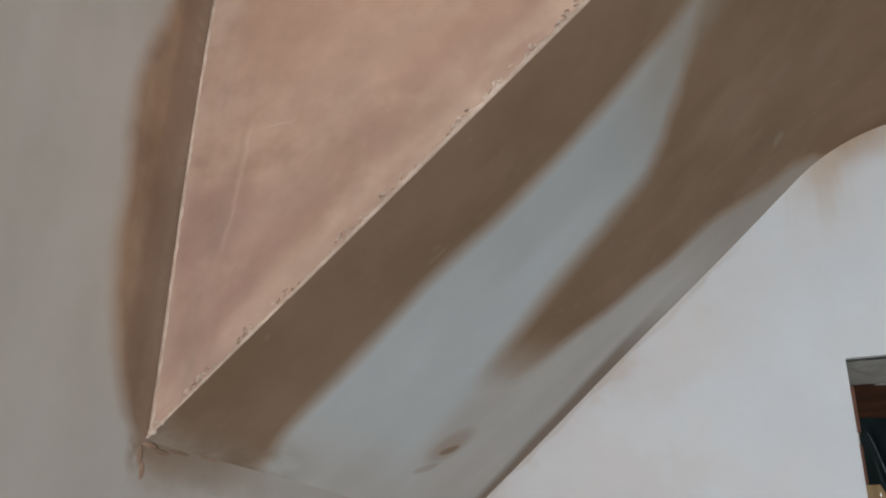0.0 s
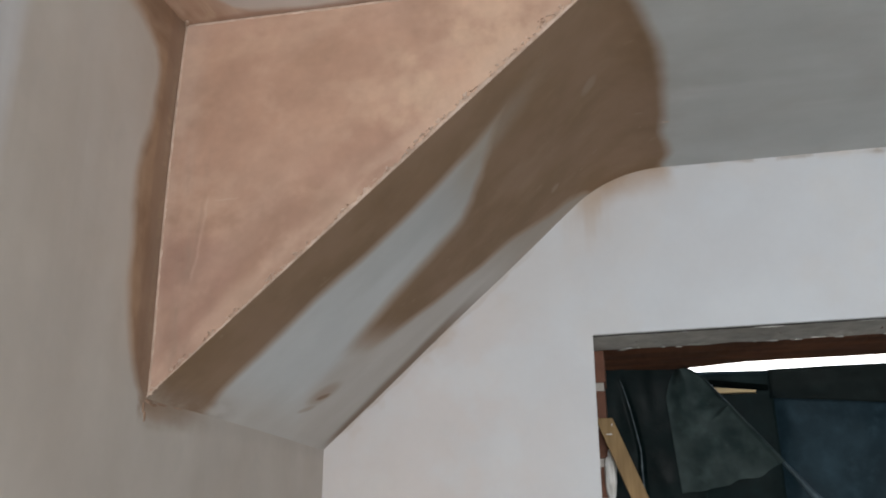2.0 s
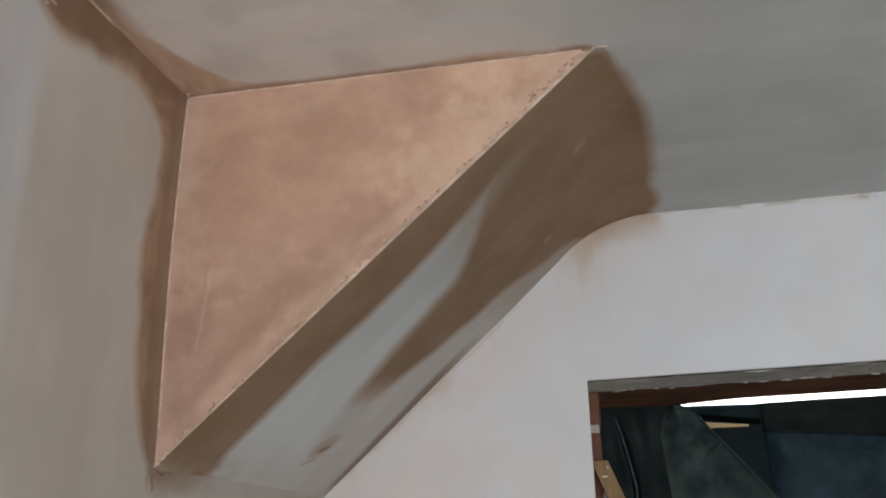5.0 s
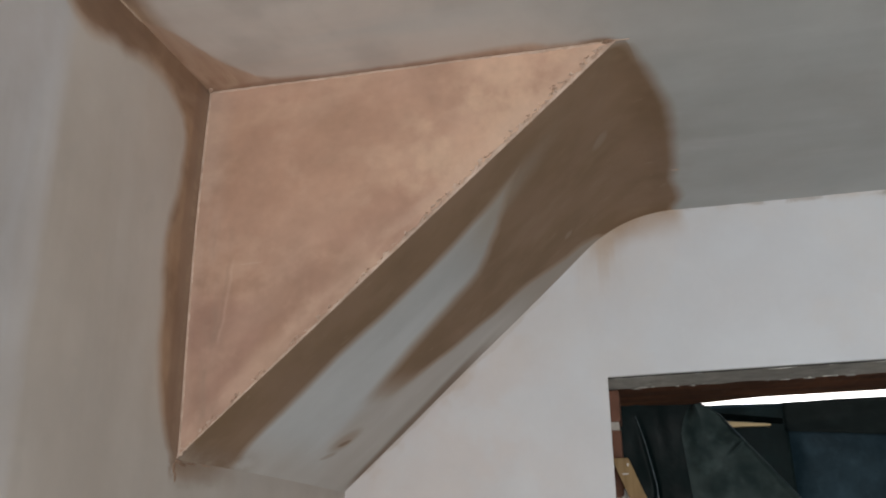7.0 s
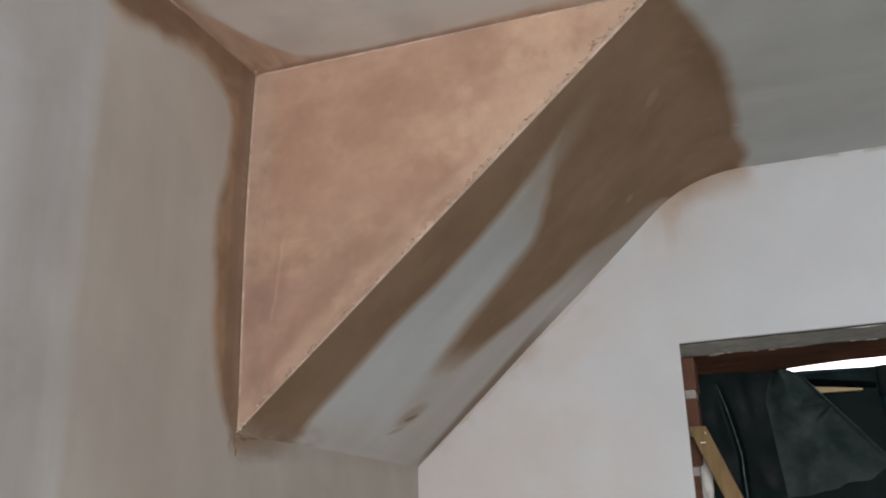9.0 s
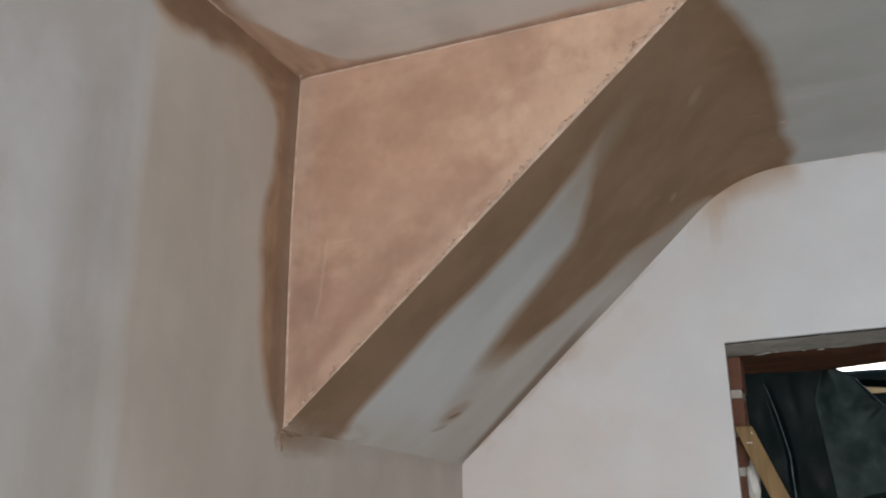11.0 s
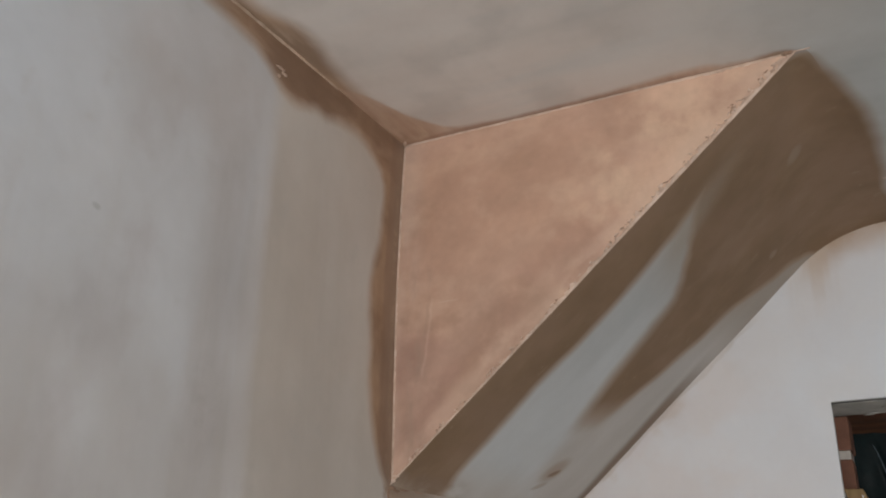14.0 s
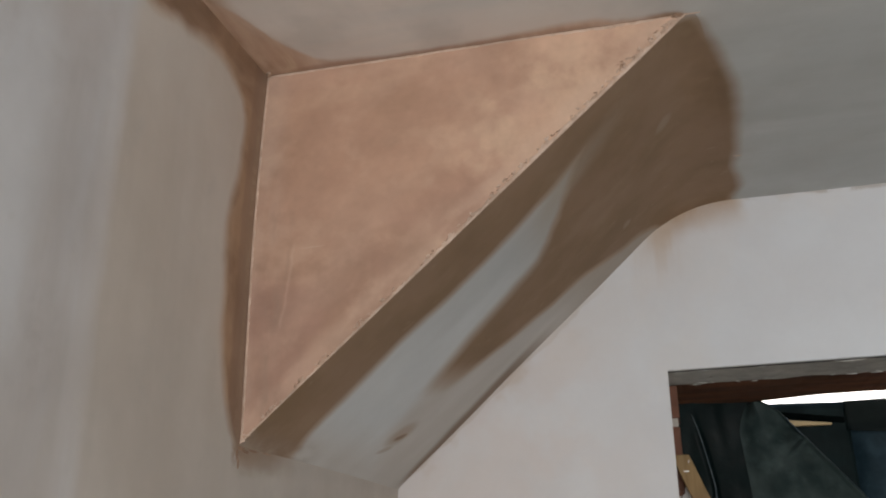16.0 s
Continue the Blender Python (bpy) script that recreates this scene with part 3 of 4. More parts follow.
def hollow(y, z):
    """The west wall is slightly hollow beside the boxed slope."""
    k = (z - FOOT) / (TOP - FOOT)
    return -0.005 * math.sin(math.pi * max(0.0, min(1.0, k)) ** 1.2) * math.exp(-((y - FRONT) / 0.25) ** 2)


floor = tagged(ob_from("floor", box((-0.2, SOUTH - 0.2, -0.12), (EAST + 0.2, DEEP, 0.0)), SCREED), "bare pale screed floor of the room", "floor", kind="structure")
ground = tagged(ob_from("ground", grid(lambda u, v: (-400 + 800 * u, -400 + 800 * v, -0.14), 8, 8), EARTH), "bare brown earth outside the house", "ground", kind="structure")

m = Mat("bright_overcast_distance", 1.0)
m.b.inputs["Emission Color"].default_value, m.b.inputs["Emission Strength"].default_value = (0.95, 0.98, 1.0, 1), 2.5
SKY_WHITE = m.done((0.8, 0.8, 0.8))
tagged(ob_from("backdrop", grid(lambda u, v: (-90 + 180 * u, 120, -0.2 + 60 * v), 2, 2), SKY_WHITE), "bright white overcast distance beyond the yard", "sky", kind="structure")

# west wall: a gently uneven plastered face on a solid wall
wall_west = tagged(ob_from("wall_west", box((-0.2, SOUTH - 0.2, 0.0), (-0.012, DEEP, TOP + 0.2)), PLAIN),
                   "grey plastered wall with brown damp edges", "wall", kind="structure")
part("plaster_face", grid(lambda u, v: (wavy(0, SOUTH + u * -SOUTH, v * TOP, 0.35, 0.0016) * min(1, abs(SOUTH - SOUTH * u - FRONT) * 8) + hollow(SOUTH - SOUTH * u, (TOP + 0.006) * v), SOUTH - SOUTH * u, (TOP + 0.006) * v), 180, 120), WEST, wall_west, smooth=True)

ceiling = ob_from("ceiling", grid(lambda u, v: ((EAST) * u, SOUTH - SOUTH * v, TOP + ceiling_lift(EAST * u, SOUTH - SOUTH * v)), 110, 120), CEIL, True)
tagged(ceiling, "grey plastered ceiling with a brown damp margin", "ceiling", kind="structure")
tagged(ob_from("roof_slab", box((-0.2, SOUTH - 0.2, TOP + 0.04), (EAST + 0.2, DEEP, TOP + 0.2)), PLAIN), "plain slab closing the room above the ceiling", "ceiling", kind="structure")

# north wall round the doorway
wall_north = tagged(ob_from("wall_north", box((-0.2, 0.012, 0.0), (OPEN_X - 0.006, 0.098, TOP + 0.04)), PLAIN), "pale pinkish white plastered wall with a doorway", "wall", kind="structure")
part("wall_core", box((-0.2, 0.098, 0.0), (OPEN_X - 0.06, DEEP, TOP + 0.04)), PLAIN, wall_north)
part("wall_core", box((OPEN_R, 0.012, 0.0), (EAST + 0.2, DEEP, TOP + 0.04)), PLAIN, wall_north)
part("wall_core", box((OPEN_X - 0.006, 0.012, HEAD + 0.09), (OPEN_R, DEEP, TOP + 0.04)), PLAIN, wall_north)


def north_skin():
    """The plaster coat with the doorway cut out of it."""
    bm = bmesh.new()

    def pane(x0, x1, z0, z1, nx, nz, top_rake=0.0, low_rake=0.0):
        vs = []
        for i in range(nx + 1):
            x = x0 + (x1 - x0) * i / nx
            a, b = z0 + low_rake * (x - OPEN_X), z1 + top_rake * x
            vs.append([bm.verts.new((x, wavy(x, 0, a + (b - a) * j / nz, 0.3, 0.0016) * min(1, 4 * j / nz), a + (b - a) * j / nz)) for j in range(nz + 1)])
        for i in range(nx):
            for j in range(nz):
                bm.faces.new((vs[i][j], vs[i + 1][j], vs[i + 1][j + 1], vs[i][j + 1]))
    pane(0.0, OPEN_X, 0.0, HEAD, 20, 60)
    pane(0.0, OPEN_X, HEAD, TOP + 0.02, 20, 12)
    pane(OPEN_X, OPEN_R, HEAD, TOP + 0.02, 30, 12, 0.0, 0.018)
    pane(OPEN_R, EAST, 0.0, TOP + 0.02, 40, 60)
    bmesh.ops.remove_doubles(bm, verts=bm.verts[:], dist=0.0005)
    bmesh.ops.solidify(bm, geom=bm.faces[:], thickness=-0.011)
    return bm


part("plaster_coat", north_skin(), NORTH, wall_north, smooth=False)

wall_east = tagged(ob_from("wall_east", box((EAST, SOUTH - 0.2, 0.0), (EAST + 0.2, 0.0, TOP + 0.04)), PLAIN), "plain grey plastered wall closing the room", "wall", kind="structure")
wall_south = tagged(ob_from("wall_south", box((-0.012, SOUTH - 0.2, 0.0), (WIN[0], SOUTH, TOP + 0.04)), PLAIN), "plain grey plastered wall with a window", "wall", kind="structure")
part("wall_core", box((WIN[1], SOUTH - 0.2, 0.0), (EAST, SOUTH, TOP + 0.04)), PLAIN, wall_south)
part("wall_core", box((WIN[0], SOUTH - 0.2, 0.0), (WIN[1], SOUTH, WIN[2])), PLAIN, wall_south)
part("wall_core", box((WIN[0], SOUTH - 0.2, WIN[3]), (WIN[1], SOUTH, TOP + 0.04)), PLAIN, wall_south)

window = tagged(new("window_1"), "white framed window", "window", kind="structure")
for lo, hi in (((WIN[0], WIN[2]), (WIN[0] + 0.06, WIN[3])), ((WIN[1] - 0.06, WIN[2]), (WIN[1], WIN[3])),
               ((WIN[0] + 0.06, WIN[2]), (WIN[1] - 0.06, WIN[2] + 0.06)), ((WIN[0] + 0.06, WIN[3] - 0.06), (WIN[1] - 0.06, WIN[3]))):
    part("window_frame", box((lo[0], SOUTH - 0.12, lo[1]), (hi[0], SOUTH - 0.05, hi[1]), 0.004), UPVC, window)

# ---- the boxed slope in the corner ----
bulkhead = tagged(new("boxed_slope"), "triangular boxed slope in fresh pink and brown damp plaster under the ceiling", "bulkhead", kind="structure")
RISE = TOP - FOOT


def slope_at(u, v):
    """The underside: u along the rise and out on to the ceiling, v from the front to the wall. Its bend is sharp in front and a wide cove behind."""
    y = FRONT + (0.004 - FRONT) * v
    reach = REACH - 0.012 * v
    cove = 0.012 + 0.105 * v ** 0.7
    run = math.hypot(reach, RISE)
    s = u * (run + cove + 0.01)
    foot = FOOT - 0.006 * v
    dx, dz = reach / run, (TOP - foot) / run
    # walk along the slope, turn through a smooth bend of length 2 * cove, leave along the ceiling
    if s < 0.010:
        k = s / 0.010
        p = Vector((-0.004, foot - 0.008)) * (1 - k) ** 2 + Vector((0, foot)) * 2 * k * (1 - k) + Vector((dx * 0.010, foot + dz * 0.010)) * k * k
        x, z = p.x, p.y
    elif s < run - cove:
        x, z = dx * s, foot + dz * s
    else:
        k = min(1.0, (s - (run - cove)) / (2 * cove))
        a = Vector((reach - dx * cove, TOP - dz * cove))
        b, c = Vector((reach, TOP)), Vector((reach + cove, TOP))
        p = a * (1 - k) ** 2 + b * 2 * k * (1 - k) + c * k * k
        x, z = p.x, p.y + 0.00015 * k ** 6
        x += 0.002 * max(0.0, s - (run + cove))
    w = wavy(x, y, z, 0.28, 0.0025) * min(1, 6 * v) * min(1.0, max(0.0, (TOP - z) * 12))
    return (x, y, z + w)


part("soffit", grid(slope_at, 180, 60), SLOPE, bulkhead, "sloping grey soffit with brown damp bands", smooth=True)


def front_at(u, v):
    """The upright triangle: u along the ceiling, v down."""
    x = REACH * u + hollow(FRONT, TOP - RISE * v) * (1 - u)
    drop = RISE * (1 - u) * v
    z = TOP + 0.012 * (1 - v) - drop
    return (x, FRONT + wavy(x, 0, z, 0.16, 0.0022) * min(1, 5 * u) * (1 - v), z)


part("front_panel", grid(front_at, 60, 60), PINK, bulkhead, "upright triangle of fresh pink plaster", smooth=True)


def strip_along(a, b, n, wide, proud, seed, inward, thin=1.0):
    """A slightly ragged raised plaster arris from a to b, on the upright face."""
    rnd = random.Random(seed)
    a, b, inward = Vector(a), Vector(b), Vector(inward).normalized()
    bm = bmesh.new()
    rows = []
    for i in range(n + 1):
        p = a.lerp(b, i / n)
        if abs(a.x - b.x) < 0.01:
            p.x += hollow(FRONT, p.z)
        w = wide * (0.7 + 0.6 * rnd.random()) * (thin + (1 - thin) * min(1.0, 1.6 * i / n))
        h = proud * (0.6 + 0.8 * rnd.random())
        rows.append([bm.verts.new(q) for q in (p + Vector((0, 0.001, 0)), p + Vector((0, -h, 0)), p + inward * w * 0.6 + Vector((0, -h * 0.8, 0)), p + inward * w + Vector((0, 0.0015, 0)))])
    for r, s in zip(rows, rows[1:]):
        for k in range(3):
            bm.faces.new((r[k], s[k], s[k + 1], r[k + 1]))
    return bm


slope_in = (-RISE, 0, REACH)
part("plaster_arris", strip_along((0.0, FRONT, FOOT), (REACH, FRONT, TOP), 220, 0.0075, 0.0019, 3, slope_in, 0.35), PINK_EDGE, bulkhead, "pale ragged plaster edge", smooth=True)
part("plaster_arris", strip_along((0.0015, FRONT, FOOT + 0.004), (0.0015, FRONT, TOP), 110, 0.0032, 0.0014, 4, (1, 0, 0)), PINK_EDGE, bulkhead, "pale ragged plaster edge", smooth=True)
part("plaster_arris", strip_along((0.004, FRONT, TOP - 0.0005), (REACH - 0.004, FRONT, TOP - 0.0005), 110, 0.0040, 0.0014, 6, (0, 0, -1)), PINK_EDGE, bulkhead, "pale ragged plaster edge", smooth=True)

# flakes of dried plaster along the sloping edge; brown scraps paint the pits' shade
rnd = random.Random(11)
along, inward = Vector((REACH, 0, RISE)).normalized(), Vector(slope_in).normalized()
SMEAR_AND_SHADE = simple("brown_smear_and_pit_shade", (0.25, 0.155, 0.105), (0.35, 0.225, 0.155), 60.0, 0.9)


def flake(base, size, aspect, tall):
    """A torn scrap of plaster: an irregular outline, domed and tilted a little, lying along the edge."""
    bm = bmesh.new()
    n, turn, tilt = rnd.randint(8, 11), rnd.uniform(-0.7, 0.7), rnd.uniform(-0.35, 0.35)
    rim, crown = [], []
    for k in range(n):
        a = 2 * math.pi * k / n
        r = size * rnd.choice((0.45, 0.8, 1.0, 1.25)) * rnd.uniform(0.85, 1.15)
        p, q = r * math.cos(a), r * math.sin(a) * aspect
        p, q = p * math.cos(turn) - q * math.sin(turn), p * math.sin(turn) + q * math.cos(turn)
        out = base + along * p + inward * q
        rim.append(bm.verts.new(out + Vector((0, 0.0012, 0))))
        crown.append(bm.verts.new(base.lerp(out, 0.68) + Vector((0, -tall * rnd.uniform(0.6, 1.3) * (1 + tilt * p / size), 0))))
    for k in range(n):
        bm.faces.new((rim[k], rim[(k + 1) % n], crown[(k + 1) % n], crown[k]))
    bm.faces.new(crown)
    return bm


SPOTS = (0.07, 0.13, 0.19, 0.27, 0.33, 0.42, 0.47, 0.515, 0.555, 0.60, 0.635, 0.68, 0.705, 0.745, 0.79, 0.815, 0.86, 0.895, 0.935, 0.96, 0.98)
for i in range(230):
    f = min(0.985, max(0.02, rnd.choice(SPOTS) + rnd.gauss(0, 0.009)))
    off = 0.0035 + (0.005 + 0.012 * max(0.0, f - 0.4)) * rnd.random() ** 1.5
    base = Vector((REACH * f, FRONT, FOOT + RISE * f)) + inward * off
    big = 0.55 + 0.45 * f
    if i % 8 < 2:
        part("plaster_pit", flake(base, rnd.uniform(0.0030, 0.0075) * big, rnd.uniform(0.20, 0.42), 0.0006), SMEAR_AND_SHADE, bulkhead, "dark brown scrap for pit shade")
        if i % 2:
            lip = base - inward * 0.0022 + along * rnd.uniform(-0.002, 0.002)
            part("plaster_flake", flake(lip, rnd.uniform(0.003, 0.006) * big, 0.25, 0.0018), PINK_EDGE, bulkhead)
    else:
        part("plaster_flake", flake(base, rnd.uniform(0.0024, 0.0064) * big, rnd.uniform(0.3, 0.8), rnd.uniform(0.0010, 0.0030)), PINK_EDGE, bulkhead)
# a larger three-armed patch of pit shade, a little in from the edge
star = Vector((REACH * 0.865, FRONT, FOOT + RISE * 0.865)) + inward * 0.014
for a, b, n in ((0.0, 0.0, 0.0042), (0.004, 0.003, 0.0030), (-0.003, 0.004, 0.0027), (0.003, -0.004, 0.0026)):
    part("plaster_pit", flake(star + along * a + inward * b, n, 0.42, 0.0006), SMEAR_AND_SHADE, bulkhead, "dark brown scrap for pit shade")

for dx, dz, r in ((0.004, 0.005, 0.0026), (0.012, 0.012, 0.0020), (0.020, 0.020, 0.0016), (0.006, 0.013, 0.0015)):
    bm = bmesh.new()
    bmesh.ops.create_icosphere(bm, subdivisions=2, radius=1.0)
    for v in bm.verts:
        c = v.co * (1 + 0.45 * noise.noise(v.co * 1.6 + Vector((dx * 900, 0, 0))))
        v.co = Vector((dx + r * 1.6 * c.x, FRONT - 0.0005 + r * 0.8 * c.y, FOOT + dz + r * c.z))
    part("plaster_lump", bm, PINK_EDGE, bulkhead, smooth=True)


def nib(place, size, seed):
    """A small knobbly lump of plaster, size (x, y, z)."""
    bm = bmesh.new()
    bmesh.ops.create_icosphere(bm, subdivisions=2, radius=1.0)
    for v in bm.verts:
        c = v.co * (1 + 0.5 * noise.noise(v.co * 1.8 + Vector((seed * 7.3, 0, 0))))
        v.co = Vector([p + d * k for p, d, k in zip(place, size, c)])
    return bm


# the tip: a dark clot, and a thread of pale plaster dragged on to the ceiling
part("plaster_clot", nib((REACH - 0.014, FRONT - 0.001, TOP - 0.001), (0.0080, 0.0042, 0.0040), 1), SMEAR_AND_SHADE, bulkhead, "dark brown clot of plaster", smooth=True)
for k in range(2):
    part("plaster_thread", nib((REACH + 0.002 + 0.009 * k, FRONT + 0.0005 * k, TOP), (0.0085, 0.0016 - 0.0002 * k, 0.0014), 3 + k), PINK_EDGE, bulkhead, smooth=True)
# smears of wet plaster at the foot, on wall and soffit
for k, (y, z, a, b) in enumerate(((-0.738, 1.806, 0.010, 0.003), (-0.722, 1.803, 0.012, 0.0022), (-0.748, 1.797, 0.0035, 0.008), (-0.743, 1.785, 0.003, 0.007), (-0.70, 1.806, 0.016, 0.0016), (-0.655, 1.807, 0.014, 0.0013))):
    part("plaster_smear", nib((0.0, y, z), (0.0012, a, b), 61 + k), SMEAR_AND_SHADE, bulkhead, "brown smear of plaster", smooth=True)
part("plaster_nib", nib((0.757, -0.236, TOP + 0.0005), (0.010, 0.0016, 0.0016), 17), PINK_EDGE, bulkhead, "small pale nib of plaster", smooth=True)
# crumbly upper corner where the triangle meets wall and ceiling
for k in range(4):
    part("plaster_lump", nib((0.002 + 0.002 * k, FRONT - 0.001 - 0.0035 * k, TOP - 0.001 - 0.001 * (k % 2)), (0.0035, 0.0035, 0.0016), 11 + k), PINK_EDGE, bulkhead, smooth=True)

# a thin pale ridge left in the angle of wall and ceiling
ridge = bmesh.new()
rows = []
for i in range(121):
    y = -1.75 + 0.80 * i / 120
    h = 0.0015 * (0.25 + 1.2 * rnd.random()) * (0.55 + 0.9 * max(0.0, min(1.0, (-1.0 - y) / 0.35)))
    rows.append([ridge.verts.new(c) for c in ((-0.003, y, TOP - 0.0006 - h), (0.0006 + h * 0.7, y, TOP - 0.0006 - 0.3 * h), (0.0009 + h, y, TOP + 0.0015))])
for r, t in zip(rows, rows[1:]):
    for k in range(2):
        ridge.faces.new((r[k], t[k], t[k + 1], r[k + 1]))
part("plaster_ridge", ridge, simple("pale_tan_plaster", (0.44, 0.315, 0.225), (0.60, 0.465, 0.365), 40.0, 0.85), wall_west, "thin pale ridge of plaster", smooth=True)

for k, (y, z, a) in enumerate(((-1.090, 2.357, 0.010), (-1.082, 2.352, 0.006), (-1.094, 2.343, 0.004))):
    part("plaster_nib", nib((0.0005, y, z), (0.0022, a, 0.0022), 21 + k), PINK_EDGE, wall_west, "small pale nib of plaster", smooth=True)

# ---- doorway: lintel, brick reveal ----
lintel = tagged(new("lintel"), "chipped grey concrete lintel backed by rust-red timber over the doorway", "lintel", kind="structure")


def lintel_under(y0, y1, z, ragged, seed, taper=0.0):
    """A beam whose underside has chipped edges."""
    def f(u, v):
        x = OPEN_X - 0.08 + (OPEN_R - OPEN_X + 0.16) * u
        lift = 0.018 * (x - OPEN_X)
        y = y0 + (y1 + taper * min(1.0, max(0.0, (0.95 - x) / 0.20)) - y0) * v
        rag = ragged * noise.noise(Vector((x * 14, seed, v * 3)))
        if v > 0.95:
            y += rag
        return (x, y, z + lift + (0.004 * abs(noise.noise(Vector((x * 30, y * 30, seed)))) if 0.05 < v < 0.95 else 0.0))
    bm = grid(f, 90, 8)
    top = bmesh.ops.extrude_face_region(bm, geom=bm.faces[:])
    for e in top["geom"]:
        if isinstance(e, bmesh.types.BMVert):
            e.co.z = z + 0.085
    return bm


part("concrete_beam", lintel_under(0.002, 0.165, HEAD + 0.001, 0.016, 1.0), CONCRETE, lintel, "chipped grey concrete")
part("timber_beam", lintel_under(0.10, DEEP + 0.080, HEAD + 0.003, 0.003, 2.0, 0.068), RED_OXIDE, lintel, "rust-red stained timber")


def chip(x, w, seed):
    r = random.Random(seed)
    bm = bmesh.new()
    lift = 0.018 * (x - OPEN_X)
    pts = []
    for i in range(7):
        q = i / 6
        pts.append((x + w * q, 0.0035 * math.sin(math.pi * q) * r.uniform(0.6, 1.3)))
    lo = [bm.verts.new((px, 0.0050, HEAD + lift - 0.0002)) for px, d in pts]
    hi = [bm.verts.new((px, 0.0058 + d * 1.0, HEAD + lift - 0.0002)) for px, d in pts]
    up = [bm.verts.new((px, 0.0054 + d * 0.5, HEAD + lift - 0.0008 - d * 0.4)) for px, d in pts]
    for i in range(6):
        bm.faces.new((lo[i], lo[i + 1], up[i + 1], up[i]))
        bm.faces.new((up[i], up[i + 1], hi[i + 1], hi[i]))
    return bm


for i, (x, w) in enumerate(((0.594, 0.028), (0.628, 0.052), (0.70, 0.022), (0.76, 0.030), (0.84, 0.018), (0.90, 0.075), (1.03, 0.03), (1.10, 0.06), (1.24, 0.05))):
    part("plaster_chip", chip(x, w, i), LIME, lintel)


def dark_joint():
    """The dark, broken joint between the plaster edge and the concrete."""
    bm = bmesh.new()
    rows = []
    for i in range(161):
        x = OPEN_X - 0.002 + (OPEN_R - OPEN_X) * i / 160
        w = 0.0014 + 0.0018 * max(0.0, 0.3 + noise.noise(Vector((x * 22, 0, 3.0))))
        z = HEAD + 0.018 * (x - OPEN_X)
        rows.append([bm.verts.new(c) for c in ((x, 0.0006, z + w), (x, -0.0014, z + w), (x, -0.0018, z - 0.0014), (x, 0.0045 + w, z - 0.0016))])
    for r, t in zip(rows, rows[1:]):
        for k in range(3):
            bm.faces.new((r[k], t[k], t[k + 1], r[k + 1]))
    return bm


part("dark_joint", dark_joint(), simple("dark_grey_joint", (0.045, 0.043, 0.039), (0.09, 0.087, 0.08), 50.0, 0.9), lintel, "dark broken joint")
# splashes of plaster where the concrete meets the timber
for i in range(16):
    x = OPEN_X + 0.03 + 0.60 * rnd.random() ** 1.2
    z = HEAD + 0.018 * (x - OPEN_X) - 0.0002
    part("plaster_splash", nib((x, 0.158 + rnd.uniform(-0.008, 0.012), z), (rnd.uniform(0.004, 0.014), rnd.uniform(0.0015, 0.0035), 0.0012), 40 + i),
         CONCRETE if i % 3 else LIME, lintel, smooth=True)

# brick jamb of the outer leaf: each brick 65 mm high on 18 mm beds
BED = 0.0185
part("mortar_bed", box((OPEN_X - 0.059, 0.154, 0.0), (OPEN_X + 0.013, 0.250, HEAD - 0.030)), MORTAR, wall_north, "pale mortar joints")
BRICK = brick_material()


def brick_mesh(length):
    bm = box((-length, 0, 0), (0, 0.1025, 0.065), 0.003)
    me = bpy.data.meshes.new("brick")
    bm.to_mesh(me)
    bm.free()
    me.materials.append(BRICK)
    return me


long_me, head_me = brick_mesh(0.215), brick_mesh(0.1025)
z, course = 1.955, 0
while z > 0:
    b = new("brick", head_me if course % 2 else long_me)
    b.parent = wall_north
    b.matrix_basis = pose(OPEN_X + 0.0155 + 0.002 * rnd.random(), 0.149 + 0.002 * rnd.random(), z, 0, 0, rnd.uniform(-0.6, 0.6))
    if not course:
        b.matrix_basis = b.matrix_basis @ Matrix.Diagonal((1, 1, 1.12, 1))
    z -= 0.065 + BED
    course += 1

# white daub smeared over the lower bricks of the jamb
daub = bmesh.new()
bmesh.ops.create_icosphere(daub, subdivisions=4, radius=1.0)
for v in daub.verts:
    n1 = noise.noise(v.co * 1.7) * 0.30 + noise.noise(v.co * 4.0) * 0.12
    c = v.co * (1 + n1)
    v.co = Vector((OPEN_X + 0.018 + 0.013 * c.x, 0.149 + 0.009 * c.y, 1.750 + 0.052 * c.z))
part("plaster_daub", daub, LIME, wall_north, "rough white plaster daub", smooth=True)

# ---- things in and behind the doorway ----
batten = tagged(new("timber_batten"), "sawn pine batten leaning against the brick jamb", "batten")
bm = box((-0.0185, 0.113, 0.0), (0.0185, 0.139, 1.871), 0.0015)
for v in bm.verts:
    v.co.x += 0.594 + 0.392 * (1.878 - v.co.z)
part("length_of_pine", bm, PINE, batten)
st = bmesh.new()
c = Vector((0.607, 0.1125, 1.836))
add_box(st, c - Vector((0.006, 0.0012, 0.0009)), c + Vector((0.006, 0.0012, 0.0009)), 0.0004)
part("staple", st, STAPLE, batten, "shiny wire staple")
st = bmesh.new()
c = Vector((0.6135, 0.1125, 1.856))
add_box(st, c - Vector((0.0009, 0.0010, 0.0026)), c + Vector((0.0009, 0.0010, 0.0026)), 0.0004)
part("staple", st, STAPLE, batten, "shiny wire staple")


def black_face(x, z):
    """How far back the black sheet hangs, without its one sharp fold."""
    return 0.440 + 0.04 * (x - 0.545) / 0.285 - 0.018 * noise.noise(Vector((x * 6, z * 4, 1.0))) - 0.004 * noise.noise(Vector((x * 26, z * 15, 6.0)))


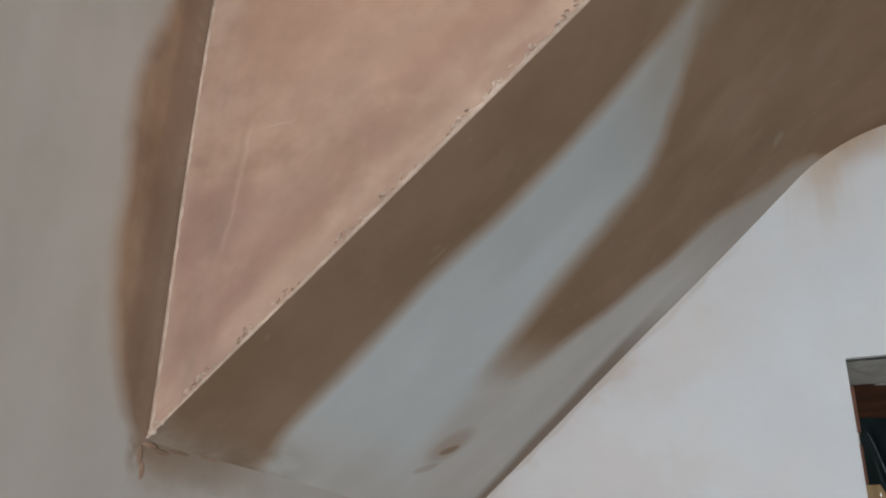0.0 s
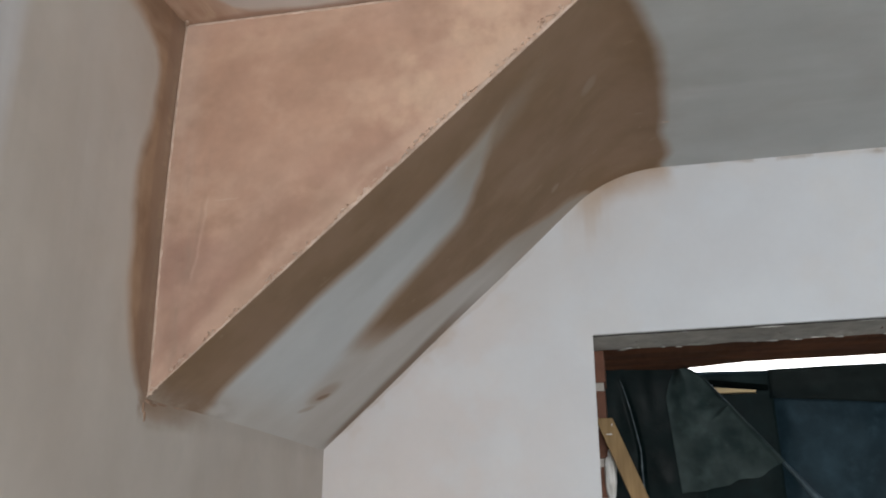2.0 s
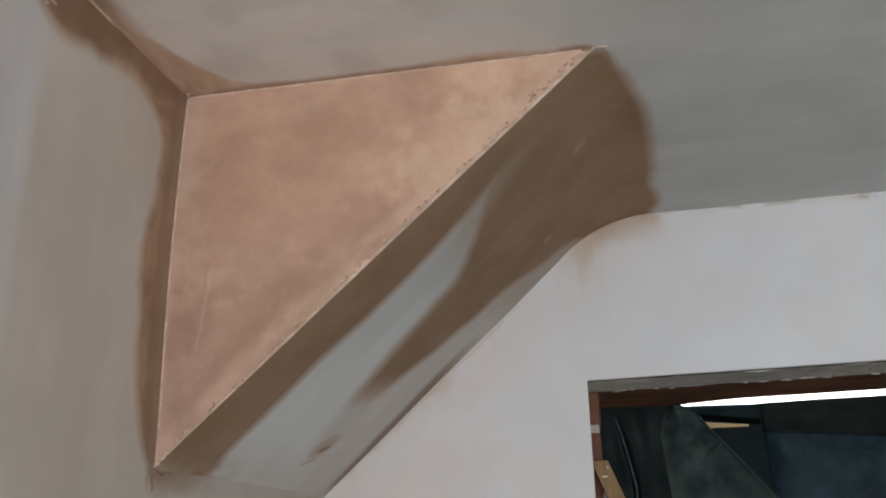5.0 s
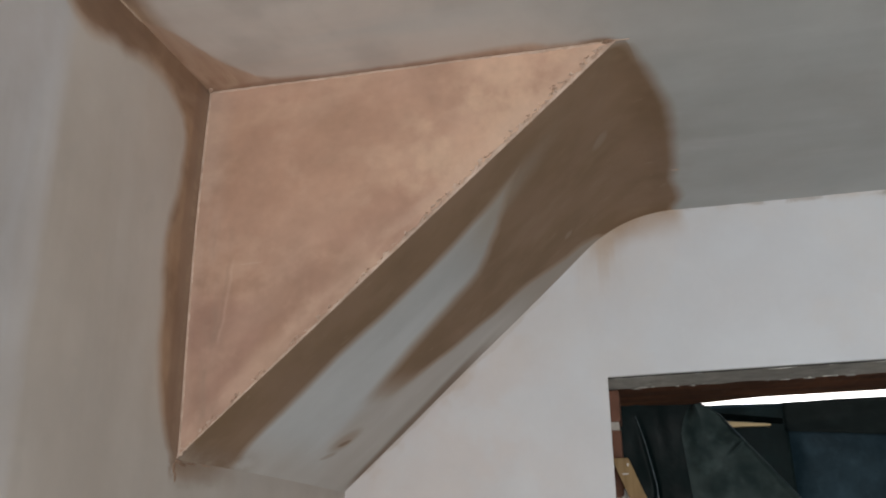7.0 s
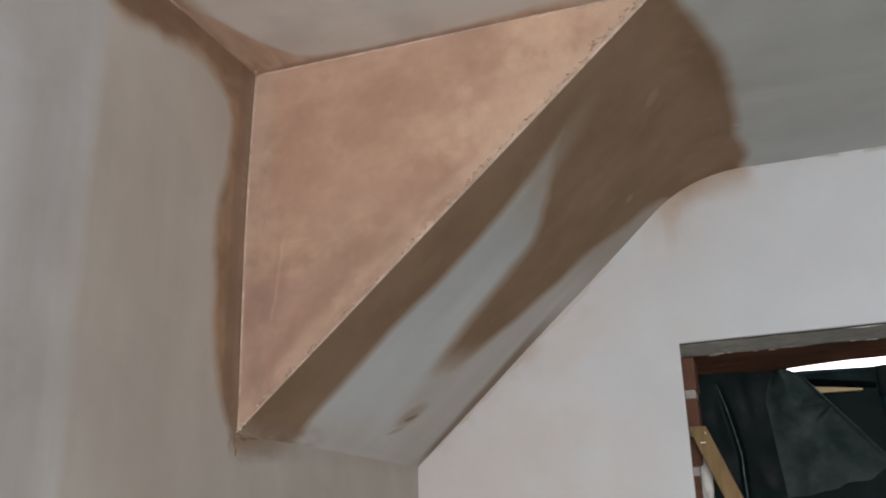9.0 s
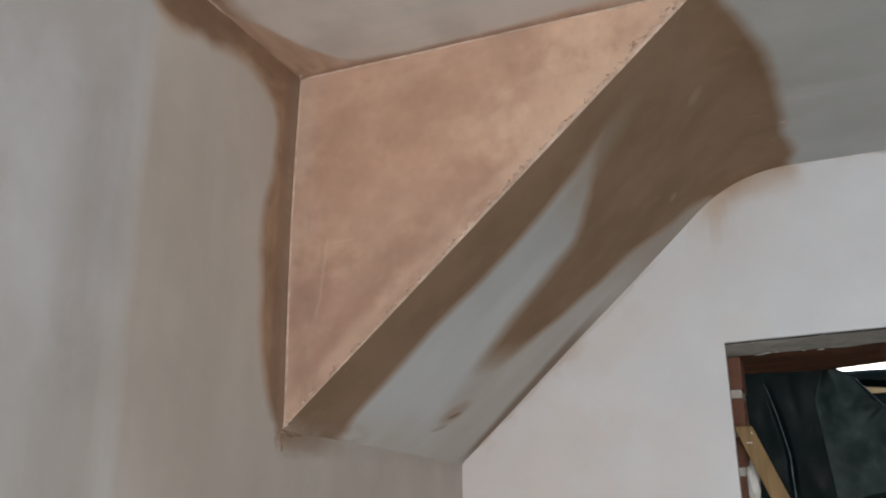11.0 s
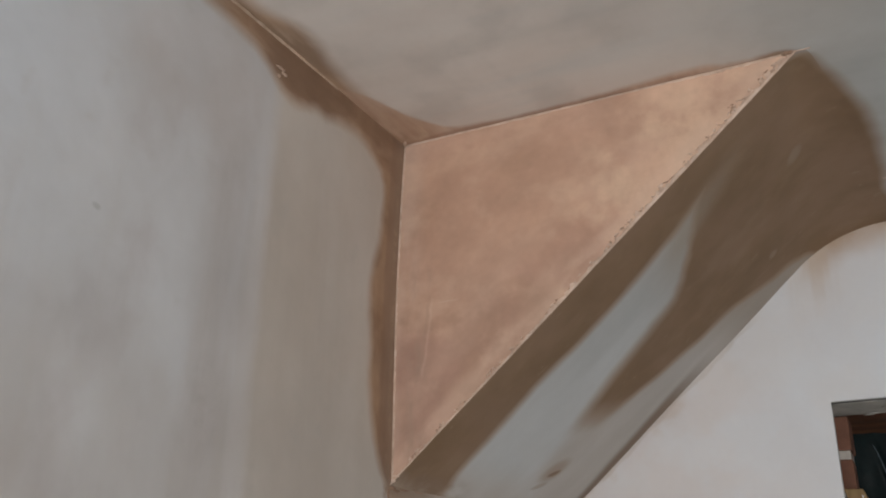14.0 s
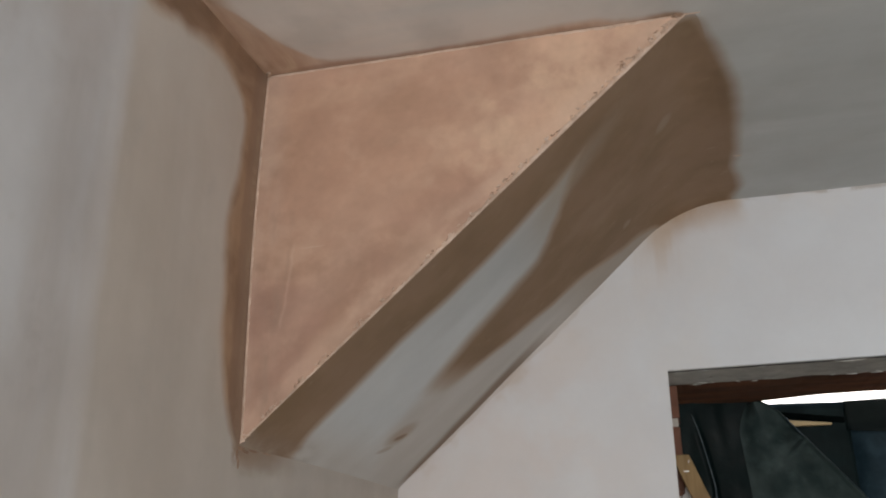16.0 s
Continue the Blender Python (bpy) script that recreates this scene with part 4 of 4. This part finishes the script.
def black_sheet():
    def f(u, v):
        x = 0.545 + 0.285 * u
        k = min(1.0, max(0.0, (u - 0.74) / 0.26))
        z = (2.13 - 0.115 * k * k * (3 - 2 * k)) * (1 - v) + 0.08 * v
        drop = 2.03 - z
        ridge = 0.632 + 0.045 * min(1.0, max(0.0, drop - 0.02) / 0.18) ** 0.7 + 0.03 * max(0.0, drop - 0.25)
        fold = 0.006 * math.exp(-((x - ridge) / 0.006) ** 2) * min(1, max(0, drop - 0.015) * 25)
        return (x, black_face(x, z) - fold, max(0.0, z))
    return grid(f, 90, 140, 0.0015)


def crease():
    """The black sheet's fold highlight, put in as a pale, thin bent tube."""
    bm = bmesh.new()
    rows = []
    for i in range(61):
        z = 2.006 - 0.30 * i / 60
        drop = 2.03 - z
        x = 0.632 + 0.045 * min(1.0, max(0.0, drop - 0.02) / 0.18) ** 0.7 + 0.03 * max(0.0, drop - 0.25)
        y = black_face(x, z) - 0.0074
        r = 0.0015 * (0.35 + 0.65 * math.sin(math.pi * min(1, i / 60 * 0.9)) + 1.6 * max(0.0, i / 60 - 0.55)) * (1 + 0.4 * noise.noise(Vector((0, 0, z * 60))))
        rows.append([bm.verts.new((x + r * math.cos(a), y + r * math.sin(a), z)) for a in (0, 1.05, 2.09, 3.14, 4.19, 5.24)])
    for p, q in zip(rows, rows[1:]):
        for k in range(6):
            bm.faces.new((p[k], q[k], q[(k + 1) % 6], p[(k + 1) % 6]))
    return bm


sheet = tagged(ob_from("plastic_sheet", black_sheet(), BLACK_SHEET, True), "black polythene sheet hanging in folds behind the doorway", "plastic sheet", group="sheeting across the doorway")


part("crease", crease(), simple("fold_highlight", (0.060, 0.085, 0.105), (0.17, 0.21, 0.24), 50.0, 0.5), sheet, "pale highlight along the fold", smooth=True)


def grey_sheet():
    """A drape from one peak, flaring down to the right."""
    def f(u, v):
        drop = v ** 1.2 * (0.305 - 0.070 * u ** 1.5 + 0.012 * noise.noise(Vector((u * 5, 0, 2.0))))
        soft = min(1.0, drop / 0.03) ** 0.5
        left = 0.778 - 0.030 * min(1.0, drop / 0.07) ** 0.6 + 0.085 * max(0.0, drop - 0.05)
        right = min(0.799 + 0.026 * soft + 0.79 * drop, 1.46)
        x = left + (right - left) * u
        z = 2.030 - drop
        fold = 0.016 * math.sin(u * 7.0 + 0.8) * min(1, drop * 5) + 0.020 * noise.noise(Vector((x * 7, z * 6, 9.0)))
        fold -= 0.020 * math.exp(-(((x - 0.852) / 0.020) ** 2 + ((z - 1.945) / 0.014) ** 2))
        fold += 0.010 * math.exp(-(((x - 0.880) / 0.018) ** 2 + ((z - 1.918 - 0.8 * (x - 0.88)) / 0.006) ** 2))
        fold += 0.006 * noise.noise(Vector((x * 24, z * 17, 4.0))) + 0.008 * abs(noise.noise(Vector((x * 9 + z * 6, 3.0, z * 4)))) + 0.007 * math.exp(-((u - 0.97) / 0.03) ** 2)
        k = min(1.0, u / 0.45)
        k = k * k * (3 - 2 * k)
        return (x, (black_face(x, z) - 0.0035) * (1 - k) + (0.432 - fold) * k, z)
    return grid(f, 100, 150, 0.0015)


drape = tagged(ob_from("plastic_sheet", grey_sheet(), GREY_SHEET, True), "dusty grey polythene sheet draped from a peak behind the doorway", "plastic sheet", group="sheeting across the doorway")


def folded_edge():
    """The doubled-over edge of the drape, running on down to the right."""
    def f(u, v):
        drop = 0.045 + 0.62 * u
        wide = 0.004 + 0.075 * max(0.0, u - 0.22) ** 1.1
        x = 0.822 + 0.79 * drop + wide * (v - 0.5) + 0.004 * noise.noise(Vector((u * 9, 0, 1.0)))
        z = 2.030 - drop + 0.4 * wide * (v - 0.5)
        return (x, 0.424 - 0.006 * math.sin(math.pi * v) - 0.010 * noise.noise(Vector((x * 7, z * 6, 9.0))), z)
    return grid(f, 80, 6, 0.0012)


part("folded_edge", folded_edge(), polythene("blue_grey_polythene", (0.040, 0.060, 0.072), (0.075, 0.105, 0.125), 0.5), drape, "blue-grey doubled-over edge", smooth=True)


def dark_sheet():
    def f(u, v):
        x = 0.60 + 0.437 * u + 0.012 * v
        z = 2.046 - 2.046 * v ** 1.1
        fold = 0.016 * math.sin(x * 14 + 2 * v) * min(1, 3 * v) + 0.02 * noise.noise(Vector((x * 5, z * 4, 12.0)))
        return (x, 0.632 - fold, max(0.0, z))
    return grid(f, 60, 90, 0.0015)


tagged(ob_from("plastic_sheet", dark_sheet(), polythene("green_black_polythene", (0.0035, 0.0095, 0.0100), (0.0090, 0.0190, 0.0195), 0.5, 0.10), True),
       "green-black polythene sheet hanging behind the grey drape", "plastic sheet", group="sheeting across the doorway")



def blue_sheet():
    def f(u, v):
        x = 0.40 + 1.5 * u
        z = (2.056 + 0.018 * max(0.0, x - 1.03)) * (1 - v ** 1.2)
        fold = 0.020 * math.sin(x * 9) * min(1, 3 * v) + 0.03 * noise.noise(Vector((x * 4, z * 3, 3.0)))
        fold -= 0.02 * math.exp(-((x - 1.032) / 0.03) ** 2) * min(1, v * 20)
        return (x, 0.66 - fold, max(0.0, z))
    return grid(f, 110, 90, 0.0015)


far_sheet = tagged(ob_from("plastic_sheet", blue_sheet(), BLUE_SHEET, True), "blue-black polythene sheet hung across the yard side", "plastic sheet", group="sheeting across the doorway")


def flap():
    """The top of the far sheet folded forward over its batten."""
    def f(u, v):
        x = 1.03 + 0.80 * u
        z = 2.0525 + 0.015 * u * (1 - v) - (0.078 + 0.055 * u) * v
        return (x, 0.618 + 0.010 * math.sin(v * 3.0) - 0.012 * noise.noise(Vector((x * 8, z * 20, 2.0))), z)
    return grid(f, 60, 10, 0.0015)


part("folded_top", flap(), polythene("dark_grey_polythene", (0.004, 0.008, 0.0078), (0.010, 0.015, 0.0145), 0.55, 0.10), far_sheet, "dark grey folded-over top", smooth=True)


def bar():
    bm = box((0.42, 0.588, -0.007), (1.02, 0.604, 0.007), 0.002)
    for v in bm.verts:
        v.co.z += 2.019 - 0.125 * (v.co.x - 0.86)
    return bm


tagged(ob_from("dark_batten", bar(), DARK_BAR), "black stained batten carrying the far sheet", "batten")


def offcut():
    bm = box((0.0, 0.0, 0.0), (0.150, 0.018, 0.020), 0.0015)
    for v in bm.verts:
        if v.co.x > 0.075:
            v.co.z = 0.018 - (0.018 - v.co.z) * 0.25
    bmesh.ops.transform(bm, matrix=pose(0.835, 0.572, 1.985, 0, 5.0, 0), verts=bm.verts[:])
    return bm


tagged(ob_from("pine_offcut", offcut(), PALE_PINE), "pale tapered pine offcut wedged behind the grey sheet", "timber")
